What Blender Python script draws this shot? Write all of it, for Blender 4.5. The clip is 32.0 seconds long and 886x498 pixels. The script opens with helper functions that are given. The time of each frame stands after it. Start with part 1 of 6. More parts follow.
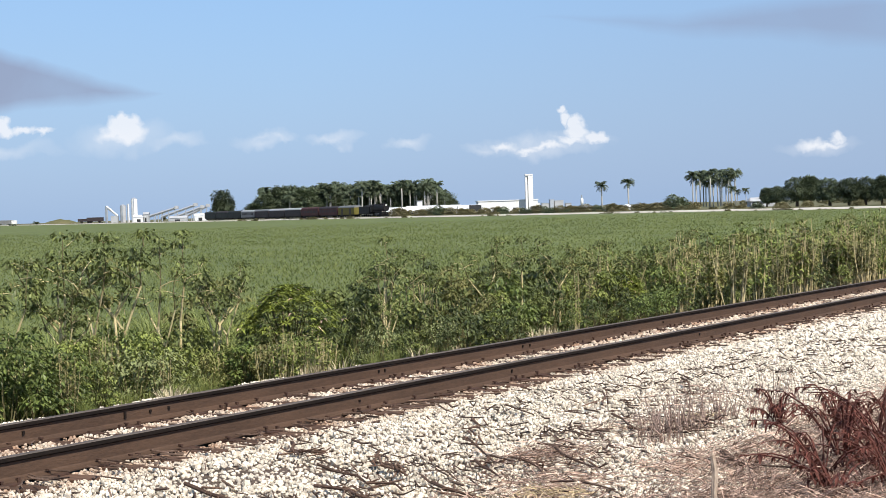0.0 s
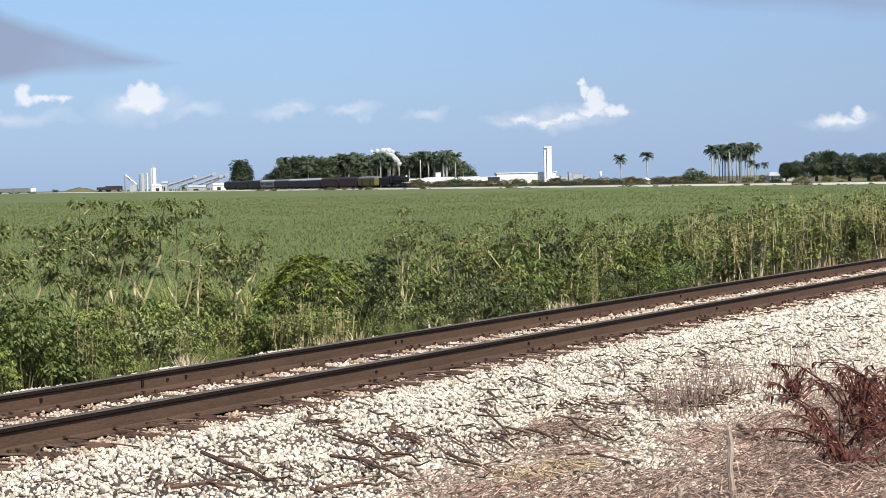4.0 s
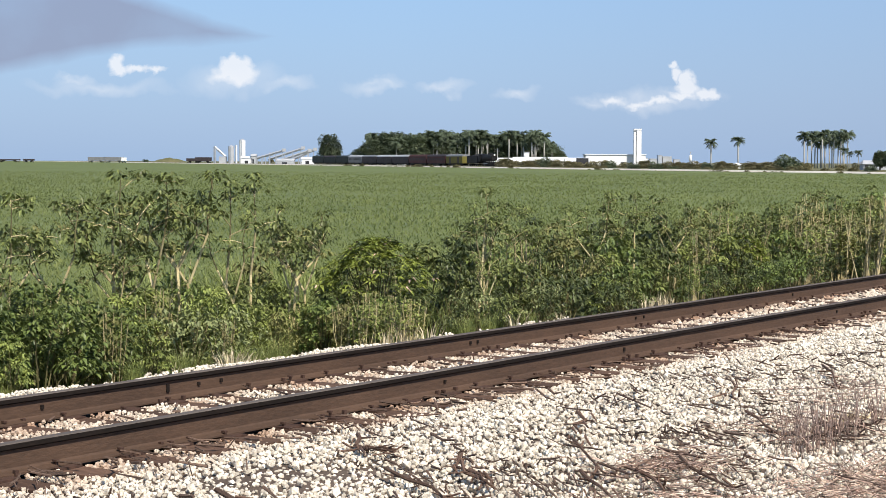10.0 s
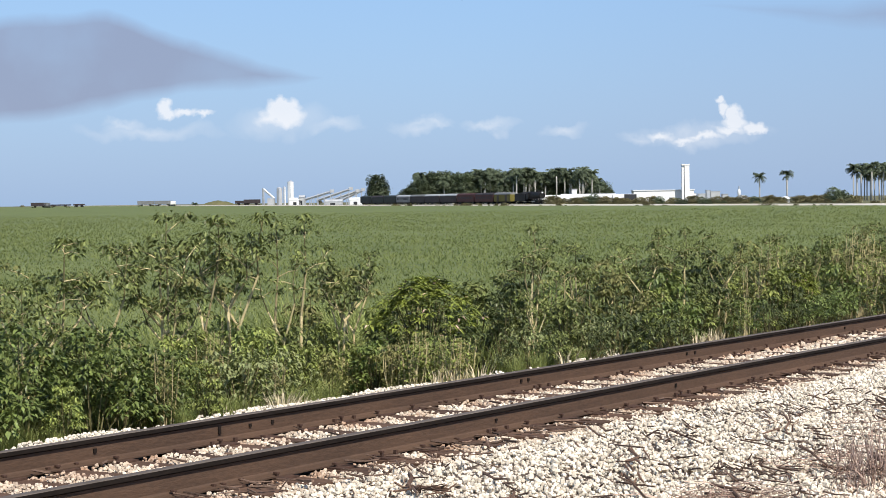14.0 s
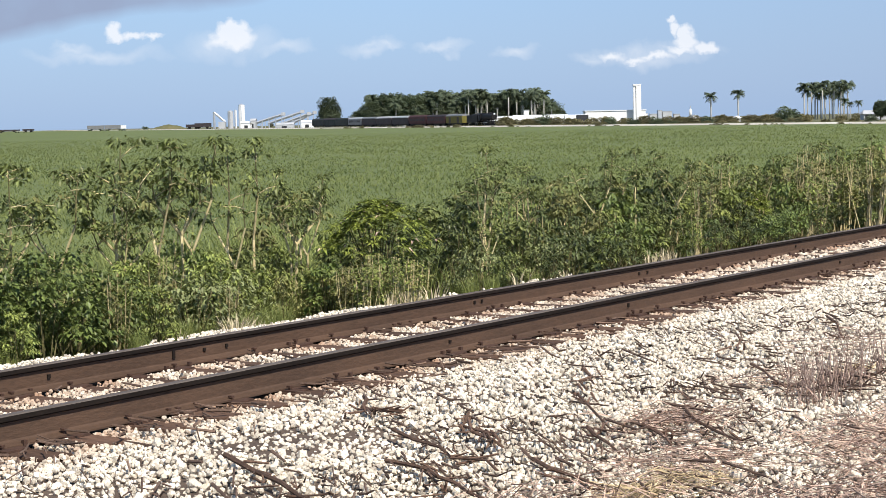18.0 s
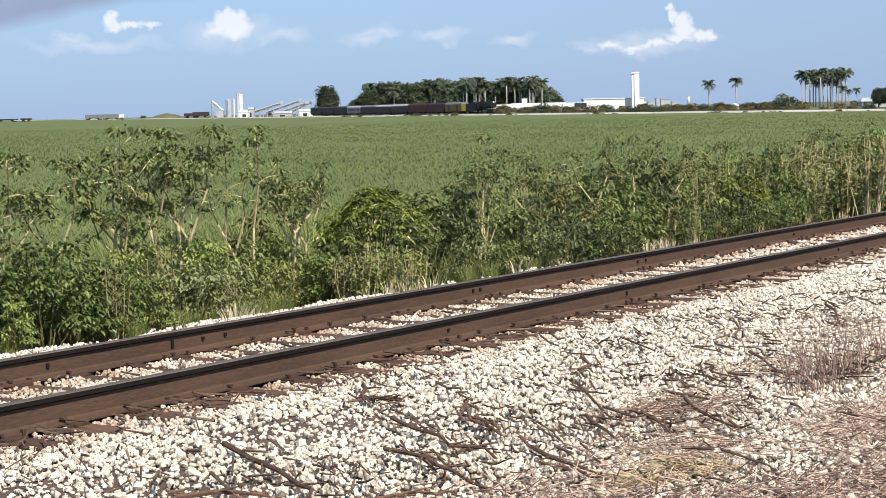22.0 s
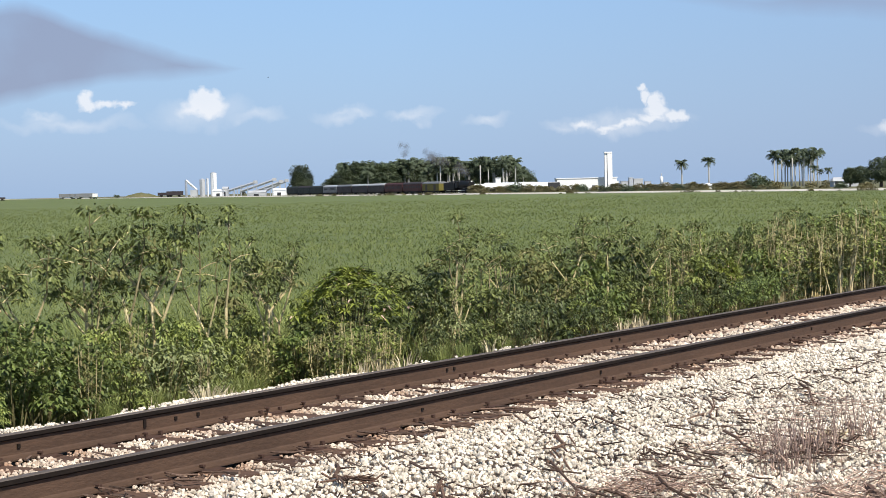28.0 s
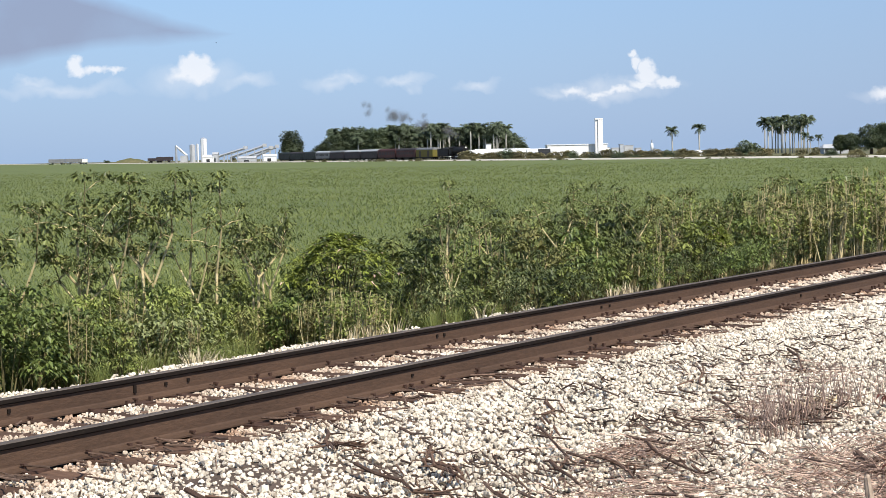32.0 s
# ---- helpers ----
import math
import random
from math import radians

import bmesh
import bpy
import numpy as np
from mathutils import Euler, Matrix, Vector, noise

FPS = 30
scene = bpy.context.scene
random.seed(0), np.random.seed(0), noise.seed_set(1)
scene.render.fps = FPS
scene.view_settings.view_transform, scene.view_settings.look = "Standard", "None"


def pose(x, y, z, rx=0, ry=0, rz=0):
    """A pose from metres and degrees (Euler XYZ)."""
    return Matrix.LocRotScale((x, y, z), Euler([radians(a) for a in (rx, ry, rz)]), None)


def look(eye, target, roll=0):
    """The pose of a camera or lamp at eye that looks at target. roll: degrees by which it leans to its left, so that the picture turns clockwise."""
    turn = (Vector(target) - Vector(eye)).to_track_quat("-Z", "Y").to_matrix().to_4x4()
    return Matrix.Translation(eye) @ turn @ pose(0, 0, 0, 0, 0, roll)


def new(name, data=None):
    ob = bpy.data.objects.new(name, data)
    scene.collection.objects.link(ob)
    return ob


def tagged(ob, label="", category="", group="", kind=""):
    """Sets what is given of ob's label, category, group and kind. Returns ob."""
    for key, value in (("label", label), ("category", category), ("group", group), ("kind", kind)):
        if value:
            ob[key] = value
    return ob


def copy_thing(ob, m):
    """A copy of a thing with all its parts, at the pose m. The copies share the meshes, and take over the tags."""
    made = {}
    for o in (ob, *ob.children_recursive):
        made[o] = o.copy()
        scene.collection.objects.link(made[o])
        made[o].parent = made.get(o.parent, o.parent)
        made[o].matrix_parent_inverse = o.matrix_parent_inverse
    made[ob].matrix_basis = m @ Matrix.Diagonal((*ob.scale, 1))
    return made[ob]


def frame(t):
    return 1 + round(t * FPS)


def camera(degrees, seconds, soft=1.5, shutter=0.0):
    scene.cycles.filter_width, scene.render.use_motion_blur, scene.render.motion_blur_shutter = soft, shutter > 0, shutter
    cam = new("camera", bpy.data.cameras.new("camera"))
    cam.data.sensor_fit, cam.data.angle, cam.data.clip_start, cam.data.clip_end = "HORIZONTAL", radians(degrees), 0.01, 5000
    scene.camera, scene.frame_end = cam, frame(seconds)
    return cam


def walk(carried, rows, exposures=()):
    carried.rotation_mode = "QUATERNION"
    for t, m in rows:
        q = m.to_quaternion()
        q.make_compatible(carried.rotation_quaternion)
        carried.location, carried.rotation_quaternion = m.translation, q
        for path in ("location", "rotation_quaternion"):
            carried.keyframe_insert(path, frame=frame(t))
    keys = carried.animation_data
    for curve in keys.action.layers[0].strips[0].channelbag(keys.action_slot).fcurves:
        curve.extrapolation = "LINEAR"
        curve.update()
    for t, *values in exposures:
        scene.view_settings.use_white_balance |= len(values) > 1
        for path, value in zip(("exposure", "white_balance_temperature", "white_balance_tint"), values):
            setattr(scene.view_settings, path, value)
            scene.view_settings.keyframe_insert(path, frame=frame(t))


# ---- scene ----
cam = camera(27.0, 32.0, soft=0.75)
PATH = [
    (0, pose(-2.323, -9.315, 1.671, 88.774, 1.819, -60.040)),
    (0.5, pose(-2.323, -9.315, 1.671, 88.842, 1.616, -60.043)),
    (1, pose(-2.323, -9.315, 1.671, 88.735, 1.400, -60.068)),
    (1.5, pose(-2.323, -9.315, 1.671, 88.581, 1.147, -60.090)),
    (2, pose(-2.323, -9.315, 1.671, 88.507, 1.074, -60.129)),
    (2.5, pose(-2.323, -9.315, 1.671, 88.479, 1.081, -60.160)),
    (3, pose(-2.323, -9.315, 1.671, 88.383, 1.229, -60.073)),
    (3.5, pose(-2.323, -9.315, 1.671, 88.161, 1.239, -59.816)),
    (4, pose(-2.323, -9.315, 1.671, 87.909, 1.299, -59.468)),
    (4.5, pose(-2.323, -9.315, 1.671, 87.713, 1.367, -59.098)),
    (6.5, pose(0.000, -7.958, 1.650, 87.696, 0.390, -57.808)),
    (7, pose(0.000, -7.958, 1.650, 87.508, 0.229, -57.756)),
    (7.5, pose(0.000, -7.958, 1.650, 87.293, 0.118, -57.748)),
    (8, pose(0.000, -7.958, 1.650, 87.186, 0.107, -57.692)),
    (8.5, pose(0.000, -7.958, 1.650, 87.166, 0.067, -57.561)),
    (9, pose(0.000, -7.958, 1.650, 87.201, -0.002, -57.361)),
    (9.5, pose(0.000, -7.958, 1.650, 87.239, -0.040, -57.081)),
    (10, pose(0.000, -7.958, 1.650, 87.276, -0.191, -56.731)),
    (10.5, pose(0.000, -7.958, 1.650, 87.282, -0.145, -56.445)),
    (11, pose(0.000, -7.958, 1.650, 87.265, -0.144, -56.234)),
    (11.5, pose(0.000, -7.958, 1.650, 87.315, -0.095, -56.077)),
    (12, pose(0.000, -7.958, 1.650, 87.536, 0.096, -55.820)),
    (12.5, pose(0.000, -7.958, 1.650, 87.935, 0.267, -55.441)),
    (13, pose(0.000, -7.958, 1.650, 88.326, 0.418, -55.154)),
    (13.5, pose(0.000, -7.958, 1.650, 88.534, 0.598, -55.072)),
    (14, pose(0.000, -7.958, 1.650, 88.484, 0.732, -55.247)),
    (14.5, pose(0.000, -7.958, 1.650, 88.159, 0.792, -55.582)),
    (15, pose(0.000, -7.958, 1.650, 87.706, 0.771, -55.893)),
    (15.5, pose(0.000, -7.958, 1.650, 87.298, 0.753, -56.058)),
    (17.5, pose(0.000, -7.958, 1.650, 86.235, 1.103, -56.441)),
    (18, pose(0.000, -7.958, 1.650, 86.042, 1.186, -56.737)),
    (18.5, pose(0.000, -7.958, 1.650, 85.790, 1.161, -57.159)),
    (19, pose(0.000, -7.958, 1.650, 85.420, 1.101, -57.760)),
    (19.5, pose(0.000, -7.958, 1.650, 85.005, 0.858, -58.202)),
    (20, pose(0.000, -7.958, 1.650, 84.670, 0.864, -58.218)),
    (20.5, pose(0.000, -7.958, 1.650, 84.495, 0.906, -57.745)),
    (21, pose(0.000, -7.958, 1.650, 84.555, 1.029, -57.134)),
    (21.5, pose(0.000, -7.958, 1.650, 84.924, 1.152, -56.706)),
    (22, pose(0.000, -7.958, 1.650, 85.680, 1.310, -56.795)),
    (22.5, pose(0.000, -7.958, 1.650, 86.635, 1.380, -57.240)),
    (23, pose(0.000, -7.958, 1.650, 87.513, 1.525, -57.707)),
    (23.5, pose(0.000, -7.958, 1.650, 88.223, 1.557, -58.047)),
    (24, pose(0.000, -7.958, 1.650, 88.555, 1.476, -58.190)),
    (24.5, pose(0.000, -7.958, 1.650, 88.570, 1.447, -58.127)),
    (25, pose(0.000, -7.958, 1.650, 88.450, 1.395, -57.974)),
    (25.5, pose(0.000, -7.958, 1.650, 88.309, 1.314, -57.820)),
    (27.5, pose(0.000, -7.958, 1.650, 88.108, 1.241, -57.595)),
    (28, pose(0.000, -7.958, 1.650, 88.119, 1.282, -57.607)),
    (28.5, pose(0.000, -7.958, 1.650, 88.084, 1.240, -57.595)),
    (29, pose(0.000, -7.958, 1.650, 87.953, 1.214, -57.567)),
    (29.5, pose(0.000, -7.958, 1.650, 87.733, 1.135, -57.535)),
    (30, pose(0.000, -7.958, 1.650, 87.480, 1.113, -57.559)),
    (30.5, pose(0.000, -7.958, 1.650, 87.238, 1.101, -57.648)),
    (31, pose(0.000, -7.958, 1.650, 87.052, 1.085, -57.797)),
    (31.5, pose(0.000, -7.958, 1.650, 87.002, 1.135, -57.906)),
    (32, pose(0.000, -7.958, 1.650, 87.065, 1.163, -57.905)),
]
# the camera brightens its picture a little as it tips down to the stones
EXPOSURE = [(0, .23), (4, .23), (7, .21), (10, .22), (15, .23), (18, .28), (20, .29), (22, .28), (24, .23), (25, .21), (29, .21), (32, .25)]
walk(cam, PATH, EXPOSURE)

# ---------------------------------------------------------------- plan helpers
# Rail heads lie at z = 0, the track runs along x, and the field lies beyond it.
EYE = Vector((0.0, -7.96, 1.65))
AXIS = Vector((math.cos(radians(32.64)), math.sin(radians(32.64)), 0))
SIDE = Vector((AXIS.y, -AXIS.x, 0))
K = 3266.0
FIELD = -0.70


def out(u, depth, z=FIELD):
    """A place at that depth along the main line of sight; u: steps to its side, K steps to the unit."""
    p = EYE + AXIS * depth + SIDE * (depth * u / K)
    return Vector((p.x, p.y, z))


def up(v, depth):
    return EYE.z + depth * v / K


def ground_z(y):
    """Height of the ground across the track."""
    prof = ((-9, -0.40), (-5.5, -0.38), (-3.2, -0.33), (-1.3, -0.245), (-0.9, -0.225), (2.75, -0.225), (3.15, -0.28), (4.6, -0.68), (6, FIELD))
    if y <= prof[0][0]:
        return prof[0][1]
    for (a, za), (b, zb) in zip(prof, prof[1:]):
        if y <= b:
            return za + (zb - za) * (y - a) / (b - a)
    return FIELD


# ---------------------------------------------------------------- sky and sun
def build_sky():
    world = bpy.data.worlds.new("sky")
    scene.world = world
    world.use_nodes = True
    nt = world.node_tree
    nt.nodes.clear()
    N, L = nt.nodes.new, nt.links.new

    def math_node(op, a, b=None, c=None, clamp=False):
        n = N("ShaderNodeMath")
        n.operation, n.use_clamp = op, clamp
        for i, v in enumerate((a, b, c)):
            if v is None:
                continue
            if isinstance(v, (int, float)):
                n.inputs[i].default_value = v
            else:
                L(v, n.inputs[i])
        return n.outputs[0]

    def dot(vec, d):
        n = N("ShaderNodeVectorMath")
        n.operation = "DOT_PRODUCT"
        L(vec, n.inputs[0])
        n.inputs[1].default_value = d
        return n.outputs["Value"]

    tex = N("ShaderNodeTexCoord")
    way = tex.outputs["Generated"]
    ahead = math_node("MAXIMUM", dot(way, AXIS), 0.02)
    u = math_node("DIVIDE", dot(way, SIDE), ahead)
    v = math_node("DIVIDE", dot(way, (0, 0, 1)), ahead)
    comb = N("ShaderNodeCombineXYZ")
    L(u, comb.inputs[0]), L(v, comb.inputs[1])
    # ragged edges: the place at which the clouds are looked up is shaken at two scales
    def shake(scale, amount):
        n = N("ShaderNodeTexNoise")
        n.inputs["Scale"].default_value = scale
        n.inputs["Detail"].default_value = 6.0
        L(comb.outputs[0], n.inputs["Vector"])
        sub = N("ShaderNodeVectorMath")
        sub.operation = "SUBTRACT"
        L(n.outputs["Color"], sub.inputs[0])
        sub.inputs[1].default_value = (0.5, 0.5, 0.5)
        mul = N("ShaderNodeVectorMath")
        mul.operation = "SCALE"
        L(sub.outputs[0], mul.inputs[0])
        mul.inputs["Scale"].default_value = amount
        return mul.outputs[0]

    def add(a, b):
        n = N("ShaderNodeVectorMath")
        n.operation = "ADD"
        L(a, n.inputs[0]), L(b, n.inputs[1])
        return n.outputs[0]

    fine = add(add(comb.outputs[0], shake(70.0, 0.012)), shake(220.0, 0.006))
    soft = add(comb.outputs[0], shake(11.0, 0.022))

    def puff(where, x, y, w, h, edge):
        """0..1 in an ellipse about (x, y), in steps; edge: how soft its rim is."""
        sep = N("ShaderNodeSeparateXYZ")
        L(where, sep.inputs[0])
        a = math_node("MULTIPLY_ADD", sep.outputs[0], K / w, -x / w)
        b = math_node("MULTIPLY_ADD", sep.outputs[1], K / h, -y / h)
        r = math_node("SQRT", math_node("ADD", math_node("MULTIPLY", a, a), math_node("MULTIPLY", b, b)))
        return math_node("DIVIDE", math_node("SUBTRACT", 1.0, r), edge, clamp=True)

    def total(parts):
        s = parts[0]
        for p in parts[1:]:
            s = math_node("MAXIMUM", s, p)
        return s

    bright = total([
        puff(fine, -612, 171, 21, 16, 0.5), puff(fine, -604, 162, 26, 11, 0.6), puff(fine, -578, 162, 22, 10, 0.6), puff(fine, -548, 160, 32, 7, 0.8),
        puff(fine, -402, 157, 44, 27, 0.45), puff(fine, -398, 170, 32, 19, 0.45), puff(fine, -412, 164, 32, 20, 0.5), puff(fine, -424, 148, 32, 16, 0.8),
        puff(fine, 368, 168, 11, 11, 0.5), puff(fine, 378, 154, 13, 14, 0.5), puff(fine, 398, 146, 19, 16, 0.5), puff(fine, 394, 131, 29, 16, 0.5),
        puff(fine, 424, 123, 21, 15, 0.5), puff(fine, 384, 118, 36, 10, 0.6), puff(fine, 434, 116, 16, 10, 0.6),
        puff(fine, 266, 110, 28, 8, 0.8), puff(fine, 304, 102, 28, 7, 0.8), puff(fine, 342, 106, 38, 8, 0.8),
        puff(fine, 862, 108, 18, 15, 0.6), puff(fine, 818, 97, 36, 13, 0.8), puff(fine, 842, 93, 40, 9, 0.8)])
    wisp = add(add(comb.outputs[0], shake(26.0, 0.024)), shake(90.0, 0.012))
    veil = total([
        puff(wisp, -692, 141, 48, 16, 1.0), puff(wisp, -640, 130, 150, 18, 1.0), puff(wisp, -410, 146, 100, 34, 1.0), puff(wisp, -320, 133, 70, 14, 1.0), puff(wisp, -160, 132, 66, 16, 1.0), puff(wisp, -34, 126, 60, 12, 1.0),
        puff(wisp, 98, 116, 44, 12, 1.0), puff(wisp, 330, 108, 150, 20, 1.0), puff(wisp, 225, 105, 50, 12, 1.0), puff(wisp, 830, 96, 90, 20, 1.0), puff(wisp, 1000, 95, 60, 14, 1.0)])
    crest = total([puff(fine, -160, 134, 26, 7, 1.0), puff(fine, -130, 136, 30, 6, 1.0), puff(fine, -40, 130, 30, 6, 1.0), puff(fine, 92, 121, 28, 7, 1.0), puff(fine, -700, 146, 30, 7, 1.0)])

    def wedge(where, x, y, sign, above, below, edge, cap=900.0):
        """A long flat cloud that narrows to a tip at (x, y); it widens towards sign, up to the height cap over the tip."""
        sep = N("ShaderNodeSeparateXYZ")
        L(where, sep.inputs[0])
        run = math_node("MULTIPLY_ADD", sep.outputs[0], K * sign, -x * sign)
        high = math_node("MULTIPLY_ADD", sep.outputs[1], K, -y)
        a = math_node("MINIMUM", math_node("SUBTRACT", math_node("MULTIPLY", run, above), high), math_node("SUBTRACT", cap, high))
        b = math_node("MULTIPLY_ADD", run, below, high)
        return math_node("DIVIDE", math_node("MINIMUM", math_node("MINIMUM", a, b), math_node("SUBTRACT", 1500.0, run)), edge, clamp=True)

    grey = total([wedge(soft, -318, 219, -1, 0.30, 0.108, 26.0, 122.0), math_node("MULTIPLY", wedge(soft, 300, 326, 1, 0.060, 0.108, 30.0), 0.62)])

    sky = N("ShaderNodeTexSky")
    sky.sky_type, sky.sun_disc = "NISHITA", False
    sky.sun_elevation, sky.sun_rotation = SUN_UP, SUN_TURN
    sky.air_density, sky.dust_density, sky.ozone_density = 1.0, 0.4, 3.0
    colour = sky.outputs[0]
    # the blue haze of the humid air, thickest low over the land
    elev = dot(way, (0, 0, 1))
    low = math_node("POWER", math_node("SUBTRACT", 1.0, math_node("MULTIPLY", math_node("ABSOLUTE", elev), 1.6), clamp=True), 2.0)
    ramp = N("ShaderNodeValToRGB")
    ramp.color_ramp.elements[0].position, ramp.color_ramp.elements[1].position = 0.0, 0.16
    ramp.color_ramp.elements[0].color, ramp.color_ramp.elements[1].color = (*HAZE_LOW, 1), (*HAZE_HIGH, 1)
    L(elev, ramp.inputs[0])
    hz = N("ShaderNodeMix")
    hz.data_type = "RGBA"
    L(math_node("MULTIPLY", low, 0.9), hz.inputs["Factor"])
    L(colour, hz.inputs["A"])
    mulc = N("ShaderNodeVectorMath")
    mulc.operation = "SCALE"
    L(ramp.outputs[0], mulc.inputs[0])
    mulc.inputs["Scale"].default_value = 10.0
    L(mulc.outputs[0], hz.inputs["B"])
    colour = hz.outputs["Result"]

    def over(base, mask, strength, rgb):
        n = N("ShaderNodeMix")
        n.data_type = "RGBA"
        L(math_node("MULTIPLY", mask, strength), n.inputs["Factor"])
        L(base, n.inputs["A"])
        n.inputs["B"].default_value = (*rgb, 1)
        return n.outputs["Result"]

    colour = over(colour, puff(comb.outputs[0], 1150, 170, 1250, 440, 1.0), 0.26, GREY_CLOUD)
    mottle = N("ShaderNodeTexNoise")
    mottle.inputs["Scale"].default_value, mottle.inputs["Detail"].default_value = 16.0, 5.0
    L(comb.outputs[0], mottle.inputs["Vector"])
    colour = over(colour, math_node("MULTIPLY", grey, math_node("MULTIPLY_ADD", mottle.outputs[0], 1.1, 0.40, clamp=True)), 0.78, GREY_CLOUD)
    colour = over(colour, veil, 0.36, WHITE_CLOUD)
    colour = over(colour, crest, 0.22, WHITE_CLOUD)
    colour = over(colour, bright, 0.78, WHITE_CLOUD)
    back = N("ShaderNodeBackground")
    back.inputs["Strength"].default_value = SKY
    L(colour, back.inputs[0])
    o = N("ShaderNodeOutputWorld")
    L(back.outputs[0], o.inputs[0])


SKY, SUN = 0.114, 5.0
HAZE_LOW, HAZE_HIGH = (0.242, 0.359, 0.560), (0.172, 0.343, 0.672)
SUN_AZ, SUN_UP = radians(-116), radians(48)
SUN_TURN = radians(90) - SUN_AZ
GREY_CLOUD, WHITE_CLOUD = (2.25, 2.55, 3.65), (7.0, 7.15, 7.5)
build_sky()
sun = new("sun", bpy.data.lights.new("sun", "SUN"))
sun.data.energy, sun.data.angle, sun.data.color = SUN, radians(0.55), (1.0, 0.935, 0.835)
sun.matrix_world = look((0, 0, 50), Vector((0, 0, 50)) - Vector((math.cos(SUN_AZ) * math.cos(SUN_UP), math.sin(SUN_AZ) * math.cos(SUN_UP), math.sin(SUN_UP))))


# ---------------------------------------------------------------- materials
def material(name, a, b, rough=0.8, scale=8.0, fine=60.0, bump=0.3, metal=0.0, island=0.0, each=0.0, through_light=0.0, spec=0.3, stretch=(1, 1, 1), alpha=1.0):
    """A surface between the colours a and b: stains at scale, grain at fine; island and each vary the value by piece and by object."""
    m = bpy.data.materials.new(name)
    m.use_nodes = True
    nt = m.node_tree
    N, L = nt.nodes.new, nt.links.new
    bs = nt.nodes["Principled BSDF"]
    bs.inputs["Roughness"].default_value, bs.inputs["Metallic"].default_value = rough, metal
    bs.inputs["Specular IOR Level"].default_value = spec
    co = N("ShaderNodeTexCoord")
    mp = N("ShaderNodeMapping")
    mp.inputs["Scale"].default_value = stretch
    L(co.outputs["Object"], mp.inputs["Vector"])
    n1, n2 = N("ShaderNodeTexNoise"), N("ShaderNodeTexNoise")
    for n, sc in ((n1, scale), (n2, fine)):
        n.inputs["Scale"].default_value, n.inputs["Detail"].default_value = sc, 4.0
        L(mp.outputs[0], n.inputs["Vector"])
    av = N("ShaderNodeMath")
    av.operation = "MULTIPLY_ADD"
    L(n2.outputs[0], av.inputs[0])
    av.inputs[1].default_value = 0.45
    half = N("ShaderNodeMath")
    half.operation = "MULTIPLY"
    L(n1.outputs[0], half.inputs[0])
    half.inputs[1].default_value = 0.55
    L(half.outputs[0], av.inputs[2])
    ramp = N("ShaderNodeValToRGB")
    ramp.color_ramp.elements[0].position, ramp.color_ramp.elements[1].position = 0.33, 0.67
    ramp.color_ramp.elements[0].color, ramp.color_ramp.elements[1].color = (*a, 1), (*b, 1)
    L(av.outputs[0], ramp.inputs[0])
    colour = ramp.outputs[0]
    for amount, source in ((island, "ShaderNodeNewGeometry"), (each, "ShaderNodeObjectInfo")):
        if not amount:
            continue
        src = N(source)
        hsv = N("ShaderNodeHueSaturation")
        mr = N("ShaderNodeMapRange")
        mr.inputs["To Min"].default_value, mr.inputs["To Max"].default_value = 1 - amount, 1 + amount
        L(src.outputs["Random Per Island" if amount is island and source.endswith("Geometry") else "Random"], mr.inputs["Value"])
        L(mr.outputs[0], hsv.inputs["Value"])
        L(colour, hsv.inputs["Color"])
        colour = hsv.outputs[0]
    L(colour, bs.inputs["Base Color"])
    if bump:
        bp = N("ShaderNodeBump")
        bp.inputs["Strength"].default_value, bp.inputs["Distance"].default_value = bump, 0.02
        L(n2.outputs[0], bp.inputs["Height"])
        L(bp.outputs[0], bs.inputs["Normal"])
    last = bs.outputs[0]
    if through_light:
        tr = N("ShaderNodeBsdfTranslucent")
        L(colour, tr.inputs["Color"])
        mx = N("ShaderNodeMixShader")
        mx.inputs[0].default_value = through_light
        L(last, mx.inputs[1]), L(tr.outputs[0], mx.inputs[2])
        last = mx.outputs[0]
    if alpha < 1:
        tp = N("ShaderNodeBsdfTransparent")
        mx = N("ShaderNodeMixShader")
        mx.inputs[0].default_value = alpha
        L(tp.outputs[0], mx.inputs[1]), L(last, mx.inputs[2])
        last = mx.outputs[0]
    L(last, nt.nodes["Material Output"].inputs[0])
    return m


